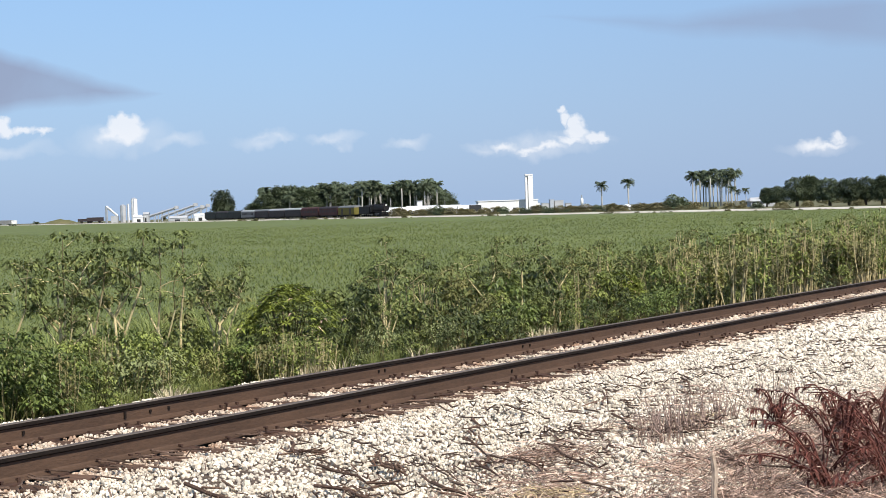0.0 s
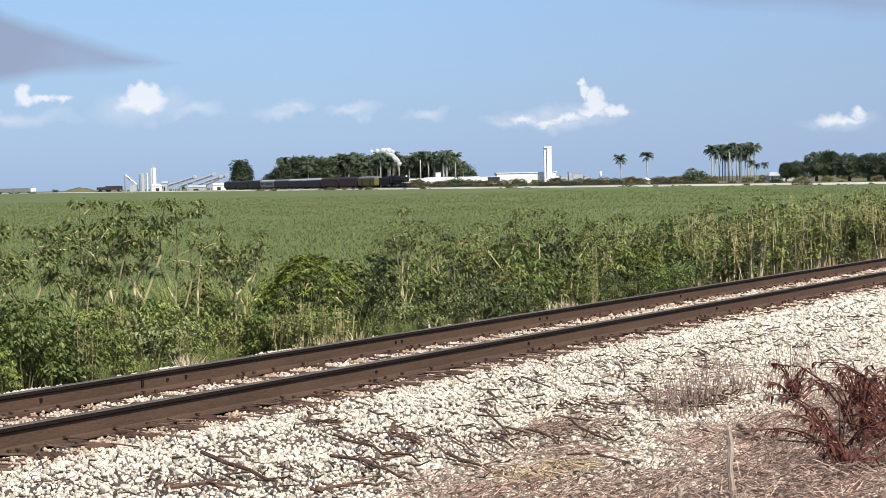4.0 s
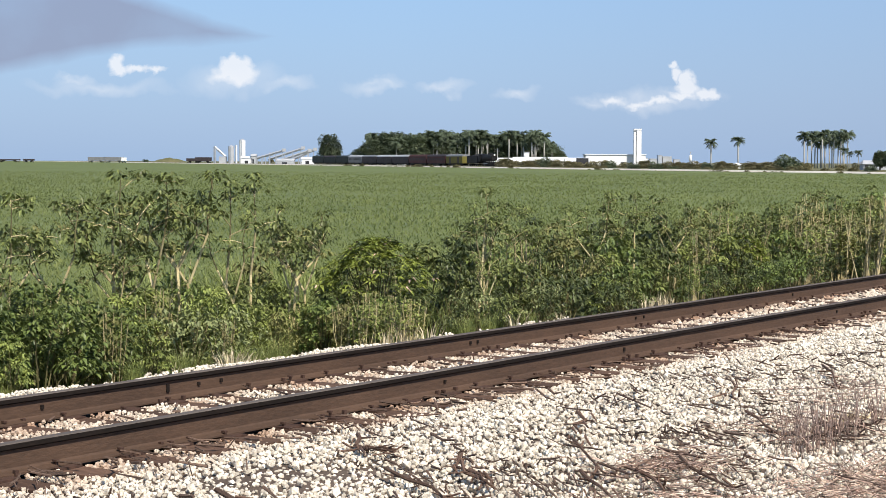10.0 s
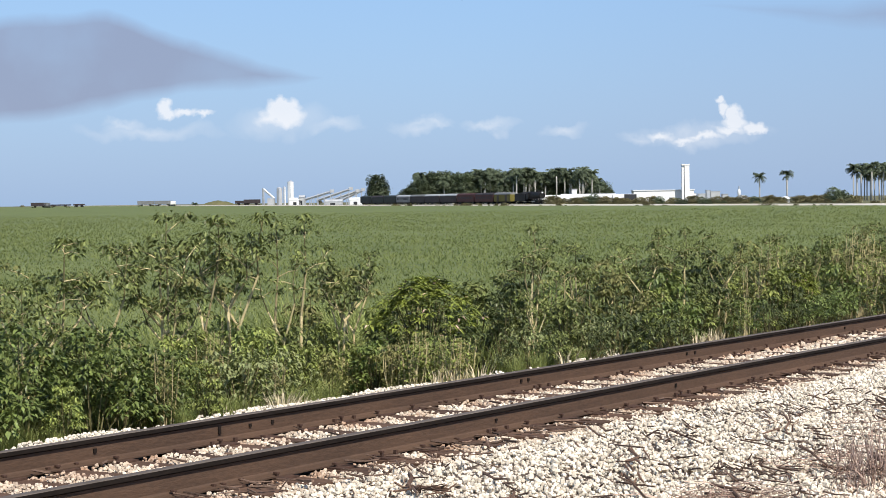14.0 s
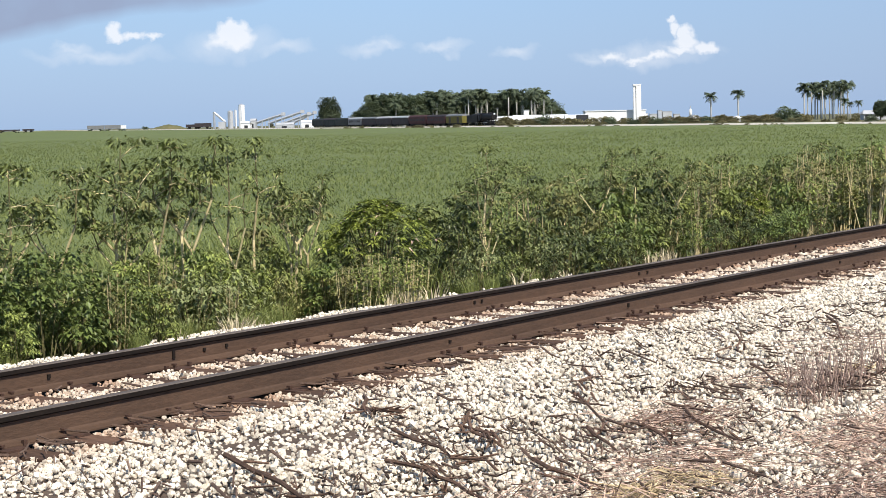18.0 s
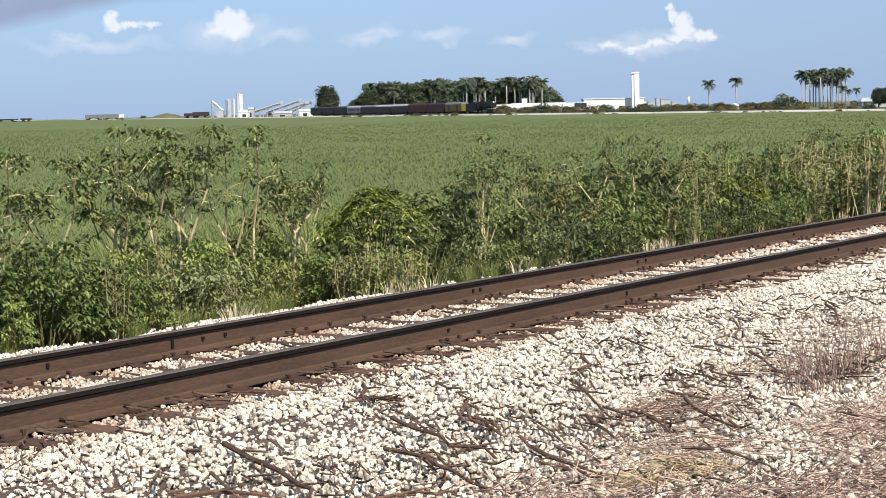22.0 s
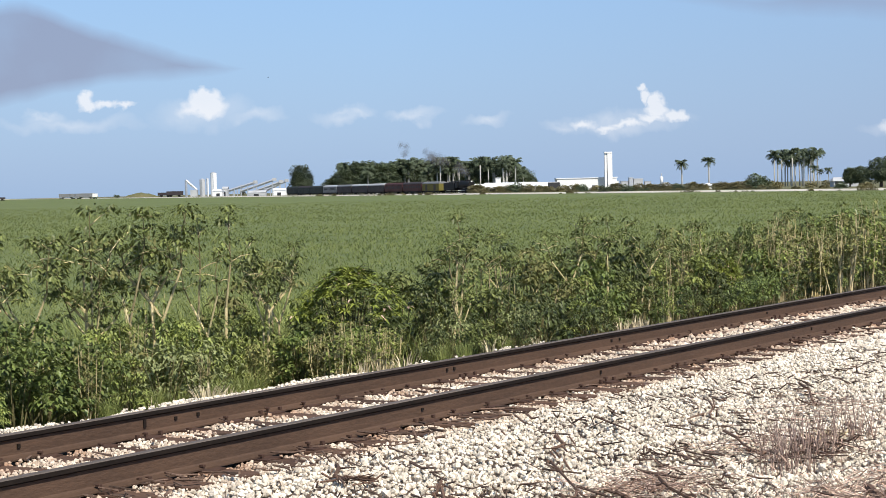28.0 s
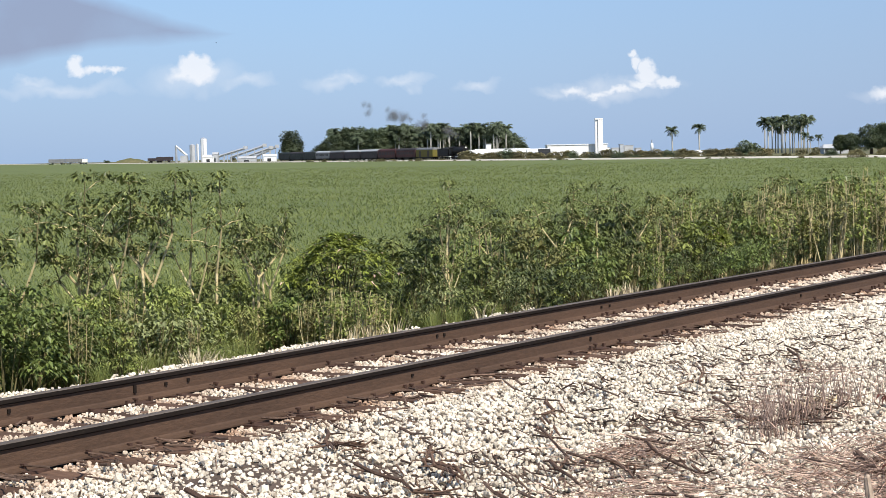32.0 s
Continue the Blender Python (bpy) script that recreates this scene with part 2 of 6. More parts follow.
M_STONE = material("limestone_ballast", (0.57, 0.485, 0.378), (0.88, 0.795, 0.655), 0.9, 9, 70, 0.4, island=0.42)
def rust_stain(m):
    """Brown rust dust on the stones close to the rails."""
    nt = m.node_tree
    N, L = nt.nodes.new, nt.links.new
    bs = nt.nodes["Principled BSDF"]
    old = bs.inputs["Base Color"].links[0].from_socket
    co, sep, ns = N("ShaderNodeNewGeometry"), N("ShaderNodeSeparateXYZ"), N("ShaderNodeTexNoise")
    L(co.outputs["Position"], sep.inputs[0])
    L(co.outputs["Position"], ns.inputs["Vector"])
    ns.inputs["Scale"].default_value = 3.5
    near = []
    for y in (0.0, 1.5):
        a, b, c = N("ShaderNodeMath"), N("ShaderNodeMath"), N("ShaderNodeMapRange")
        a.operation, b.operation = "SUBTRACT", "ABSOLUTE"
        L(sep.outputs[1], a.inputs[0])
        a.inputs[1].default_value = y
        L(a.outputs[0], b.inputs[0])
        c.inputs["From Min"].default_value, c.inputs["From Max"].default_value = 0.75, 0.12
        L(b.outputs[0], c.inputs["Value"])
        near.append(c.outputs[0])
    mx, ml, mix = N("ShaderNodeMath"), N("ShaderNodeMath"), N("ShaderNodeMix")
    mx.operation, ml.operation = "MAXIMUM", "MULTIPLY"
    L(near[0], mx.inputs[0]), L(near[1], mx.inputs[1])
    boost = N("ShaderNodeMath")
    boost.operation, boost.use_clamp = "MULTIPLY_ADD", True
    boost.inputs[1].default_value, boost.inputs[2].default_value = 3.2, -1.0
    L(ns.outputs[0], boost.inputs[0])
    L(mx.outputs[0], ml.inputs[0]), L(boost.outputs[0], ml.inputs[1])
    mix.data_type = "RGBA"
    L(ml.outputs[0], mix.inputs["Factor"])
    L(old, mix.inputs["A"])
    mix.inputs["B"].default_value = (0.40, 0.255, 0.170, 1)
    L(mix.outputs["Result"], bs.inputs["Base Color"])


rust_stain(M_STONE)
# dirt under the stones, its colour darkened further to stand for shade in gaps
M_SHADED_DIRT = material("shade_darkened_dirt", (0.055, 0.038, 0.028), (0.14, 0.102, 0.078), 0.95, 1.3, 30, 0.6)
M_RAIL = material("rusty_rail_steel", (0.060, 0.036, 0.024), (0.108, 0.063, 0.040), 0.75, 3, 60, 0.25, stretch=(0.3, 1, 1))
M_HEAD = material("worn_rail_head", (0.085, 0.070, 0.060), (0.145, 0.120, 0.104), 0.7, 2, 40, 0.1, spec=0.15, stretch=(0.15, 1, 1))
M_GREASE_SHADE = material("grease_and_shade_black", (0.010, 0.008, 0.007), (0.022, 0.016, 0.013), 0.8, 3, 60, 0.1, stretch=(0.3, 1, 1), spec=0.1)
M_TIE = material("weathered_tie_wood", (0.055, 0.032, 0.022), (0.15, 0.085, 0.055), 0.9, 5, 50, 0.5, each=0.35, stretch=(1, 0.15, 1))
M_IRON = material("rusted_iron", (0.042, 0.024, 0.018), (0.095, 0.050, 0.034), 0.85, 20, 90, 0.3)
M_LEAF = material("weed_leaf", (0.160, 0.199, 0.046), (0.290, 0.324, 0.094), 0.5, 3, 25, 0.0, island=0.4, each=0.2, through_light=0.16, spec=0.35)
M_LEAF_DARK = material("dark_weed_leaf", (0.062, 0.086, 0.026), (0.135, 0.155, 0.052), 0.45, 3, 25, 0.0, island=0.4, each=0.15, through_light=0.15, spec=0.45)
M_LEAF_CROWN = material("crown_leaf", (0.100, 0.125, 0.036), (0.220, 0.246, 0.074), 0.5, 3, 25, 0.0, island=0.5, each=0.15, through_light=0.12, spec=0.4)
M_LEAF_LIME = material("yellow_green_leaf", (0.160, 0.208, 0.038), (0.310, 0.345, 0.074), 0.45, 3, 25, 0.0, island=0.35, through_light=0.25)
M_LEAF_MID = material("green_bush_leaf", (0.090, 0.130, 0.030), (0.185, 0.228, 0.062), 0.45, 3, 25, 0.0, island=0.45, each=0.2, through_light=0.16, spec=0.45)
M_LEAF_PALE = material("pale_herb_leaf", (0.19, 0.22, 0.085), (0.31, 0.33, 0.15), 0.6, 3, 25, 0.0, island=0.35, through_light=0.15)
M_LEAF_OLIVE = material("olive_dry_leaf", (0.15, 0.16, 0.048), (0.26, 0.245, 0.095), 0.7, 3, 25, 0.0, island=0.3, each=0.2, through_light=0.15)
M_STEM = material("pale_weed_stem", (0.42, 0.34, 0.17), (0.66, 0.55, 0.32), 0.8, 6, 60, 0.2, each=0.3)
M_GREEN_STEM = material("brown_green_stem", (0.09, 0.085, 0.035), (0.20, 0.17, 0.08), 0.8, 6, 60, 0.2, each=0.3)
M_YELLOW_STRAW = material("yellow_straw", (0.44, 0.34, 0.19), (0.60, 0.48, 0.30), 0.9, 4, 40, 0.0, island=0.3)
M_STRAW = material("dry_straw", (0.31, 0.20, 0.150), (0.64, 0.475, 0.375), 0.9, 4, 40, 0.0, island=0.55)
M_STAKE = material("weathered_stake_wood", (0.20, 0.14, 0.10), (0.62, 0.50, 0.385), 0.9, 9, 60, 0.6, stretch=(1, 1, 0.25))
M_BRANCH = material("red_brown_branch", (0.066, 0.038, 0.026), (0.19, 0.115, 0.078), 0.9, 8, 60, 0.3, each=0.3)
M_TWIG = material("dead_cane_stick", (0.065, 0.040, 0.030), (0.19, 0.125, 0.09), 0.9, 6, 60, 0.3, island=0.45)
M_RED = material("dead_red_leaf", (0.066, 0.022, 0.016), (0.165, 0.058, 0.042), 0.8, 6, 40, 0.0, island=0.4, through_light=0.1)
M_GRASS = material("green_grass_blade", (0.180, 0.220, 0.060), (0.330, 0.355, 0.120), 0.6, 2, 20, 0.0, island=0.3, through_light=0.25)
M_CANE = material("young_cane_field", (0.080, 0.106, 0.026), (0.158, 0.184, 0.054), 0.8, 0.09, 2.2, 0.0)
M_CANE_BLADE = material("young_cane_leaf", (0.190, 0.222, 0.082), (0.270, 0.302, 0.118), 0.8, 0.2, 2, 0.0, island=0.12, through_light=0.48, spec=0.05)
M_LAND = material("rough_land", (0.075, 0.085, 0.035), (0.17, 0.15, 0.075), 0.95, 0.02, 0.4, 0.0)
M_ROAD = material("pale_marl_road", (0.55, 0.50, 0.42), (0.72, 0.67, 0.58), 0.95, 0.05, 1.0, 0.2)
M_FAR_LEAF = material("far_tree_leaf", (0.076, 0.104, 0.060), (0.158, 0.188, 0.106), 0.7, 0.3, 2, 0.0, island=0.4, each=0.2, through_light=0.1)
M_SCRUB = material("scrub_leaf", (0.15, 0.145, 0.068), (0.30, 0.262, 0.145), 0.8, 0.3, 2, 0.0, island=0.35, each=0.3, through_light=0.1)
M_FROND = material("palm_frond", (0.060, 0.080, 0.048), (0.122, 0.150, 0.084), 0.55, 0.4, 3, 0.0, island=0.35, each=0.2, through_light=0.12)
M_TRUNK = material("palm_trunk", (0.36, 0.35, 0.32), (0.54, 0.52, 0.48), 0.85, 0.6, 6, 0.2)
M_BARK = material("tree_bark", (0.07, 0.055, 0.04), (0.15, 0.12, 0.09), 0.9, 0.8, 8, 0.3)
M_WHITE = material("white_painted_wall", (0.74, 0.74, 0.73), (0.83, 0.83, 0.82), 0.7, 0.2, 3, 0.05)
M_WHITE_ROOF = material("white_metal_roof", (0.70, 0.72, 0.74), (0.82, 0.83, 0.84), 0.45, 0.2, 3, 0.05)
M_GREY = material("grey_concrete_silo", (0.36, 0.37, 0.38), (0.50, 0.51, 0.52), 0.8, 0.3, 4, 0.1)
M_STEEL = material("galvanised_steel", (0.38, 0.41, 0.45), (0.56, 0.58, 0.61), 0.5, 0.4, 5, 0.05, metal=0.4)
M_DARK = material("dark_opening", (0.02, 0.022, 0.025), (0.05, 0.05, 0.055), 0.6, 1, 8, 0.0)
M_GREEN_CAR = material("dark_green_coach_paint", (0.026, 0.032, 0.030), (0.048, 0.056, 0.052), 0.75, 0.4, 4, 0.0, spec=0.1)
M_MAROON = material("maroon_coach_paint", (0.062, 0.028, 0.028), (0.098, 0.048, 0.046), 0.75, 0.4, 4, 0.0, spec=0.1)
M_DUSKY = material("dark_grey_coach_paint", (0.040, 0.034, 0.037), (0.068, 0.058, 0.062), 0.75, 0.4, 4, 0.0, spec=0.1)
M_SILVER = material("silver_grey_coach_paint", (0.15, 0.155, 0.16), (0.23, 0.235, 0.24), 0.75, 0.4, 4, 0.0, spec=0.1)
M_YELLOW = material("yellow_coach_paint", (0.118, 0.102, 0.026), (0.165, 0.142, 0.040), 0.75, 0.4, 4, 0.0, spec=0.1)
M_BROWN = material("brown_wood_door", (0.028, 0.020, 0.014), (0.050, 0.034, 0.022), 0.7, 1, 8, 0.1)
M_BLACK = material("black_locomotive_paint", (0.008, 0.008, 0.009), (0.022, 0.021, 0.021), 0.7, 0.6, 6, 0.0, spec=0.15)
M_PANE = material("dark_window_glass", (0.024, 0.023, 0.025), (0.042, 0.040, 0.042), 0.6, 1, 8, 0.0, spec=0.08)
M_ROOF_CAR = material("light_grey_car_roof", (0.36, 0.36, 0.37), (0.50, 0.50, 0.51), 0.7, 0.4, 4, 0.0)
M_BLEACHED = material("bleached_grass", (0.36, 0.30, 0.19), (0.56, 0.48, 0.33), 0.9, 4, 40, 0.0, island=0.3)
M_STEAM = material("white_steam", (0.80, 0.80, 0.80), (0.86, 0.86, 0.86), 1.0, 0.5, 3, 0.0, spec=0.0, alpha=0.5)
M_SMOKE = material("grey_coal_smoke", (0.11, 0.11, 0.115), (0.18, 0.18, 0.185), 1.0, 0.5, 3, 0.0, spec=0.0, alpha=0.34)


# ---------------------------------------------------------------- mesh helpers
class Soup:
    """Collects vertices and faces for one mesh."""

    def __init__(self):
        self.v, self.f, self.mi = [], [], []

    def quad(self, a, b, c, d, mi=0):
        i = len(self.v)
        self.v += [tuple(a), tuple(b), tuple(c), tuple(d)]
        self.f.append((i, i + 1, i + 2, i + 3))
        self.mi.append(mi)

    def box(self, x0, y0, z0, x1, y1, z1, mi=0):
        i = len(self.v)
        self.v += [(x, y, z) for z in (z0, z1) for x, y in ((x0, y0), (x1, y0), (x1, y1), (x0, y1))]
        self.f += [(i + 3, i + 2, i + 1, i), (i + 4, i + 5, i + 6, i + 7)] + [(i + k, i + (k + 1) % 4, i + 4 + (k + 1) % 4, i + 4 + k) for k in range(4)]
        self.mi += [mi] * 6

    def tube(self, path, radii, n=6, mi=0, cap=True):
        """A round stem along a line of points."""
        base = len(self.v)
        path = [Vector(p) for p in path]
        for k, p in enumerate(path):
            d = (path[min(k + 1, len(path) - 1)] - path[max(k - 1, 0)]).normalized()
            s = d.cross(Vector((0.31, 0.17, 1.0)) if abs(d.z) < 0.9 else Vector((1, 0.2, 0))).normalized()
            t = d.cross(s)
            for j in range(n):
                a = 2 * math.pi * j / n
                self.v.append(tuple(p + (s * math.cos(a) + t * math.sin(a)) * radii[k]))
        for k in range(len(path) - 1):
            for j in range(n):
                a, b = base + k * n + j, base + k * n + (j + 1) % n
                self.f.append((a, b, b + n, a + n))
                self.mi.append(mi)
        if cap:
            self.f.append(tuple(base + j for j in reversed(range(n))))
            self.f.append(tuple(base + (len(path) - 1) * n + j for j in range(n)))
            self.mi += [mi, mi]

    def leaf(self, base, way, length, width, droop=0.3, mi=0):
        """A folded leaf of four triangles, broadest before its middle, hanging down by droop."""
        base, way = Vector(base), Vector(way).normalized()
        s = way.cross(Vector((0, 0, 1)))
        s = s.normalized() if s.length > 0.01 else Vector((1, 0, 0))
        n = s.cross(way)
        mid = base + way * length * 0.45 - n * width * 0.12
        tip = base + way * length - Vector((0, 0, droop * length))
        i = len(self.v)
        self.v += [tuple(base), tuple(mid + s * width / 2 + n * width * 0.15), tuple(tip), tuple(mid - s * width / 2 + n * width * 0.15), tuple(mid)]
        self.f += [(i, i + 4, i + 1), (i + 1, i + 4, i + 2), (i, i + 3, i + 4), (i + 3, i + 2, i + 4)]
        self.mi += [mi] * 4

    def blade(self, base, way, length, width, bend, mi=0):
        """A grass blade: a narrow strip of two quads and a tip that bends over."""
        base, way = Vector(base), Vector(way).normalized()
        flat = Vector((way.x, way.y, 0))
        flat = flat.normalized() if flat.length > 0.01 else Vector((1, 0, 0))
        s = Vector((-flat.y, flat.x, 0)) * width / 2
        m = base + way * length * 0.55
        t = base + way * length + flat * bend * length - Vector((0, 0, bend * length * 0.6))
        i = len(self.v)
        self.v += [tuple(base - s), tuple(base + s), tuple(m + s * 0.8), tuple(m - s * 0.8), tuple(t)]
        self.f += [(i, i + 1, i + 2, i + 3), (i + 3, i + 2, i + 4)]
        self.mi += [mi] * 2

    def mesh(self, name, mats, smooth=False):
        me = bpy.data.meshes.new(name)
        me.from_pydata(self.v, [], self.f)
        for m in mats if isinstance(mats, (list, tuple)) else [mats]:
            me.materials.append(m)
        me.polygons.foreach_set("material_index", self.mi)
        if smooth:
            me.polygons.foreach_set("use_smooth", [True] * len(self.f))
        me.update()
        return me


def fast_mesh(name, verts, faces, mat):
    """A mesh from arrays of corners and of equal faces."""
    me = bpy.data.meshes.new(name)
    n, k = faces.shape
    me.vertices.add(len(verts))
    me.vertices.foreach_set("co", verts.astype(np.float32).ravel())
    me.loops.add(n * k)
    me.loops.foreach_set("vertex_index", faces.astype(np.int32).ravel())
    me.polygons.add(n)
    me.polygons.foreach_set("loop_start", np.arange(0, n * k, k, dtype=np.int32))
    me.materials.append(mat)
    me.update(calc_edges=True)
    me.shade_flat()
    return me


def part(name, soup, mat, parent, label="", smooth=False, at=None, bevel=0.0):
    ob = new(name, soup if isinstance(soup, bpy.types.Mesh) else soup.mesh(name, mat, smooth))
    ob.parent = parent
    if at is not None:
        ob.matrix_basis = at
    if label:
        ob["label"] = label
    if bevel:
        mod = ob.modifiers.new("edge", "BEVEL")
        mod.width, mod.segments = bevel, 2
    return ob


def thing(name, label, category, m=None, group="", kind="", data=None):
    ob = tagged(new(name, data), label, category, group, kind)
    if m is not None:
        ob.matrix_basis = m
    return ob


RND = random.Random(7)


# ---------------------------------------------------------------- ground
def build_ground():
    ys = [-4500, -400, -60, -20, -9, -7, -5.5, -4.3, -3.2, -2, -1, 0, 1, 2, 2.75, 3.15, 3.8, 4.6, 6, 9, 14, 25, 60, 150, 400, 1000, 2200, 4500]
    xs = [-4500, -800, -100, -30, -12, -4, 0, 3, 6, 9, 12, 15, 18, 22, 26, 30, 36, 44, 55, 70, 100, 200, 400, 900, 2000, 4500]
    s = Soup()
    for y in ys:
        for x in xs:
            wob = 0.03 * noise.noise((x * 0.35, y * 0.5, 0)) if 0 < x < 60 and -9 < y < 9 else 0
            s.v.append((x, y, ground_z(y) + wob))
    w = len(xs)
    for j in range(len(ys) - 1):
        for i in range(w - 1):
            a = j * w + i
            s.f.append((a, a + 1, a + w + 1, a + w))
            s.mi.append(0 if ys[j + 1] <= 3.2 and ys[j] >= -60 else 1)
    ob = new("ground", s.mesh("ground", [M_SHADED_DIRT, M_LAND]))
    tagged(ob, "dirt by the track, coloured darker for shade between stones, and rough flat land beyond", "ground", kind="structure")


# The far line: the marl road and the second railway beyond the field.
FAR0 = out(58, 600)
FAR_WAY = (AXIS * 0.960 - SIDE * 0.279).normalized()
FAR_OFF = Vector((-FAR_WAY.y, FAR_WAY.x, 0))
if FAR_OFF.dot(AXIS) < 0:
    FAR_OFF = -FAR_OFF


def far(along, off=0.0, z=FIELD):
    """A place by the second railway: metres back from the engine's front, metres beyond the line."""
    p = FAR0 + FAR_WAY * along + FAR_OFF * off
    return Vector((p.x, p.y, z))


def build_field():
    # young cane: one low uneven sheet up to the road
    s = Soup()
    us = [-1500 + 3300 * k / 66 for k in range(67)]
    n = 30
    for u in us:
        slope = AXIS.y + SIDE.y * u / K
        d0 = (8.5 - EYE.y) / max(slope, .06)
        way = AXIS + SIDE * (u / K)
        down = way.dot(FAR_OFF)
        gap = (FAR0 - FAR_OFF * 13.5 - EYE).dot(FAR_OFF)
        d1 = min(gap / down if down > 0.01 else 2600, 2600)
        for j in range(n):
            t = (j / (n - 1)) ** 2.4
            p = EYE + way * (d0 + max(0, d1 - d0) * t)
            z = FIELD + 0.33 + 0.06 * noise.noise((p.x * 0.06, p.y * 0.06, 3)) - (0.4 if j == 0 else 0)
            s.v.append((p.x, p.y, z))
    for k in range(66):
        for j in range(n - 1):
            a = k * n + j
            s.f.append((a, a + n, a + n + 1, a + 1))
            s.mi.append(0)
    ob = new("cane_field", s.mesh("cane_field", M_CANE, True))
    tagged(ob, "wide flat field of young green cane", "crop field", kind="stuff")
    # its leaves
    s = Soup()
    r = random.Random(3)
    for k in range(105000):
        d = 16 + 330 * r.random() ** 1.5
        if r.random() < (d / 360) ** 2:
            continue
        p = out(r.uniform(-1000, 1150), d)
        if p.y < 9 or (p - FAR0).dot(FAR_OFF) > -20:
            continue
        size = 0.31
        for q in range(2):
            a = r.uniform(0, 6.28)
            s.blade((p.x + r.uniform(-.3, .3), p.y + r.uniform(-.3, .3), FIELD + 0.25), (math.cos(a) * .45, math.sin(a) * .45, 1), size * r.uniform(.55, 1.0), 0.014 + d * 0.0004, 0.35)
    ob = new("cane_leaves", s.mesh("cane_leaves", M_CANE_BLADE))
    tagged(ob, "upright green leaves of the young cane", "crop", kind="stuff")


def ribbon(name, off, width, z, mat, label, category, rise=0.25):
    s = Soup()
    steps = [-700 + 130 * k for k in range(30)]
    for a, b in zip(steps, steps[1:]):
        c = [far(a, off - width / 2 - 1, FIELD - 0.05), far(a, off - width / 2, z), far(a, off + width / 2, z), far(a, off + width / 2 + 1, FIELD - 0.05)]
        d = [far(b, off - width / 2 - 1, FIELD - 0.05), far(b, off - width / 2, z), far(b, off + width / 2, z), far(b, off + width / 2 + 1, FIELD - 0.05)]
        for i in range(3):
            s.quad(c[i], d[i], d[i + 1], c[i + 1])
    ob = new(name, s.mesh(name, mat))
    tagged(ob, label, category, kind="structure")
    return ob


build_ground()
build_field()
ribbon("road", -9.0, 7.0, FIELD + 0.60, M_ROAD, "pale marl road along the far edge of the field", "road")
ribbon("far_trackbed", 0.0, 3.6, FIELD + 0.67, M_LAND, "low gravel bed of the second railway", "trackbed")


# ---------------------------------------------------------------- the near track
def build_track():
    # rail section: y outward, z up, head top at z = 0
    half = [(0.0, 0.0), (0.030, 0.0), (0.037, -0.006), (0.037, -0.034), (0.011, -0.046), (0.009, -0.150), (0.018, -0.163), (0.076, -0.175), (0.076, -0.186), (0.0, -0.186)]
    sec = half + [(-y, z) for y, z in reversed(half[1:-1])]
    for yc in (0.037, 1.542 - 0.0):
        s = Soup()
        xs = [-60 + 4 * k for k in range(80)]
        for x in xs:
            s.v += [(x, y, z) for y, z in sec]
        n = len(sec)
        for i in range(len(xs) - 1):
            for j in range(n):
                a, b = i * n + j, i * n + (j + 1) % n
                s.f.append((a, b, b + n, a + n))
                # head sides and undersides near-black: grease plus the head's shadow in the colour
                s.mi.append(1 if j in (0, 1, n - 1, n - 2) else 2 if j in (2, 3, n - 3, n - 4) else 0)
        ob = new("rail", s.mesh("rail", [M_RAIL, M_HEAD, M_GREASE_SHADE]))
        ob.location.y = yc
        tagged(ob, "long rust-brown steel rail with a dull worn head", "rail", "rails of the track", "structure")
        for x, h in ((10.62, .06), (10.98, .025), (11.25, .03), (9.3, .03), (14.95, .03), (15.08, .03), (18.4, .03), (18.6, .03), (22.9, .03)) if yc > 1 else ((15.25, .035), (20.6, .03), (12.2, .02)):
            c = Soup()
            c.box(x - .014, -.022, -.095 - h / 2, x + .014, -.008, -.095 + h / 2)
            part("clamp", c, M_GREASE_SHADE, ob, "small dark clamp on the rail's web")
    # ties with their plates, spikes and anchors
    tie = Soup()
    tie.box(-0.115, -1.24, -0.17, 0.115, 1.24, 0.0)
    tie_me = tie.mesh("tie", M_TIE)
    pl = Soup()
    pl.box(-0.09, -0.17, 0, 0.09, 0.17, 0.014)
    plate_me = pl.mesh("tie_plate", M_IRON)
    sp = Soup()
    sp.box(-0.009, -0.009, 0, 0.009, 0.009, 0.030)
    sp.box(-0.014, -0.022, 0.026, 0.014, 0.012, 0.040)
    spike_me = sp.mesh("spike", M_IRON)
    an = Soup()
    an.box(-0.014, -0.095, -0.012, 0.014, 0.095, 0.0)
    an.box(-0.014, -0.095, 0.0, 0.014, -0.070, 0.03)
    an.box(-0.014, 0.070, 0.0, 0.014, 0.095, 0.03)
    anchor_me = an.mesh("rail_anchor", M_IRON)
    r = random.Random(11)
    for k in range(96):
        x = 1.2 + 0.52 * k + r.uniform(-.03, .03)
        t = thing("railway_tie", "weathered dark brown wooden tie under the rails", "railway tie", pose(x, 0.79 + r.uniform(-.05, .05), -0.190 + r.uniform(-.008, .004), 0, 0, r.uniform(-1.5, 1.5)), "ties of the track", data=tie_me)
        if k > 75:
            continue
        for yc in (-0.7525, 0.7525):
            p = part("tie_plate", plate_me, None, t, at=pose(0, yc, 0))
            for dx, dy, turn in ((-0.05, -0.092, 0), (0.05, 0.092, 180)):
                part("spike", spike_me, None, p, at=pose(dx, dy, r.uniform(-.01, .02), 0, 0, 180 + turn))
            if k % 3 == 0:
                for dx in (-0.135, 0.135):
                    part("rail_anchor", anchor_me, None, t, at=pose(dx, yc, 0.012))


build_track()


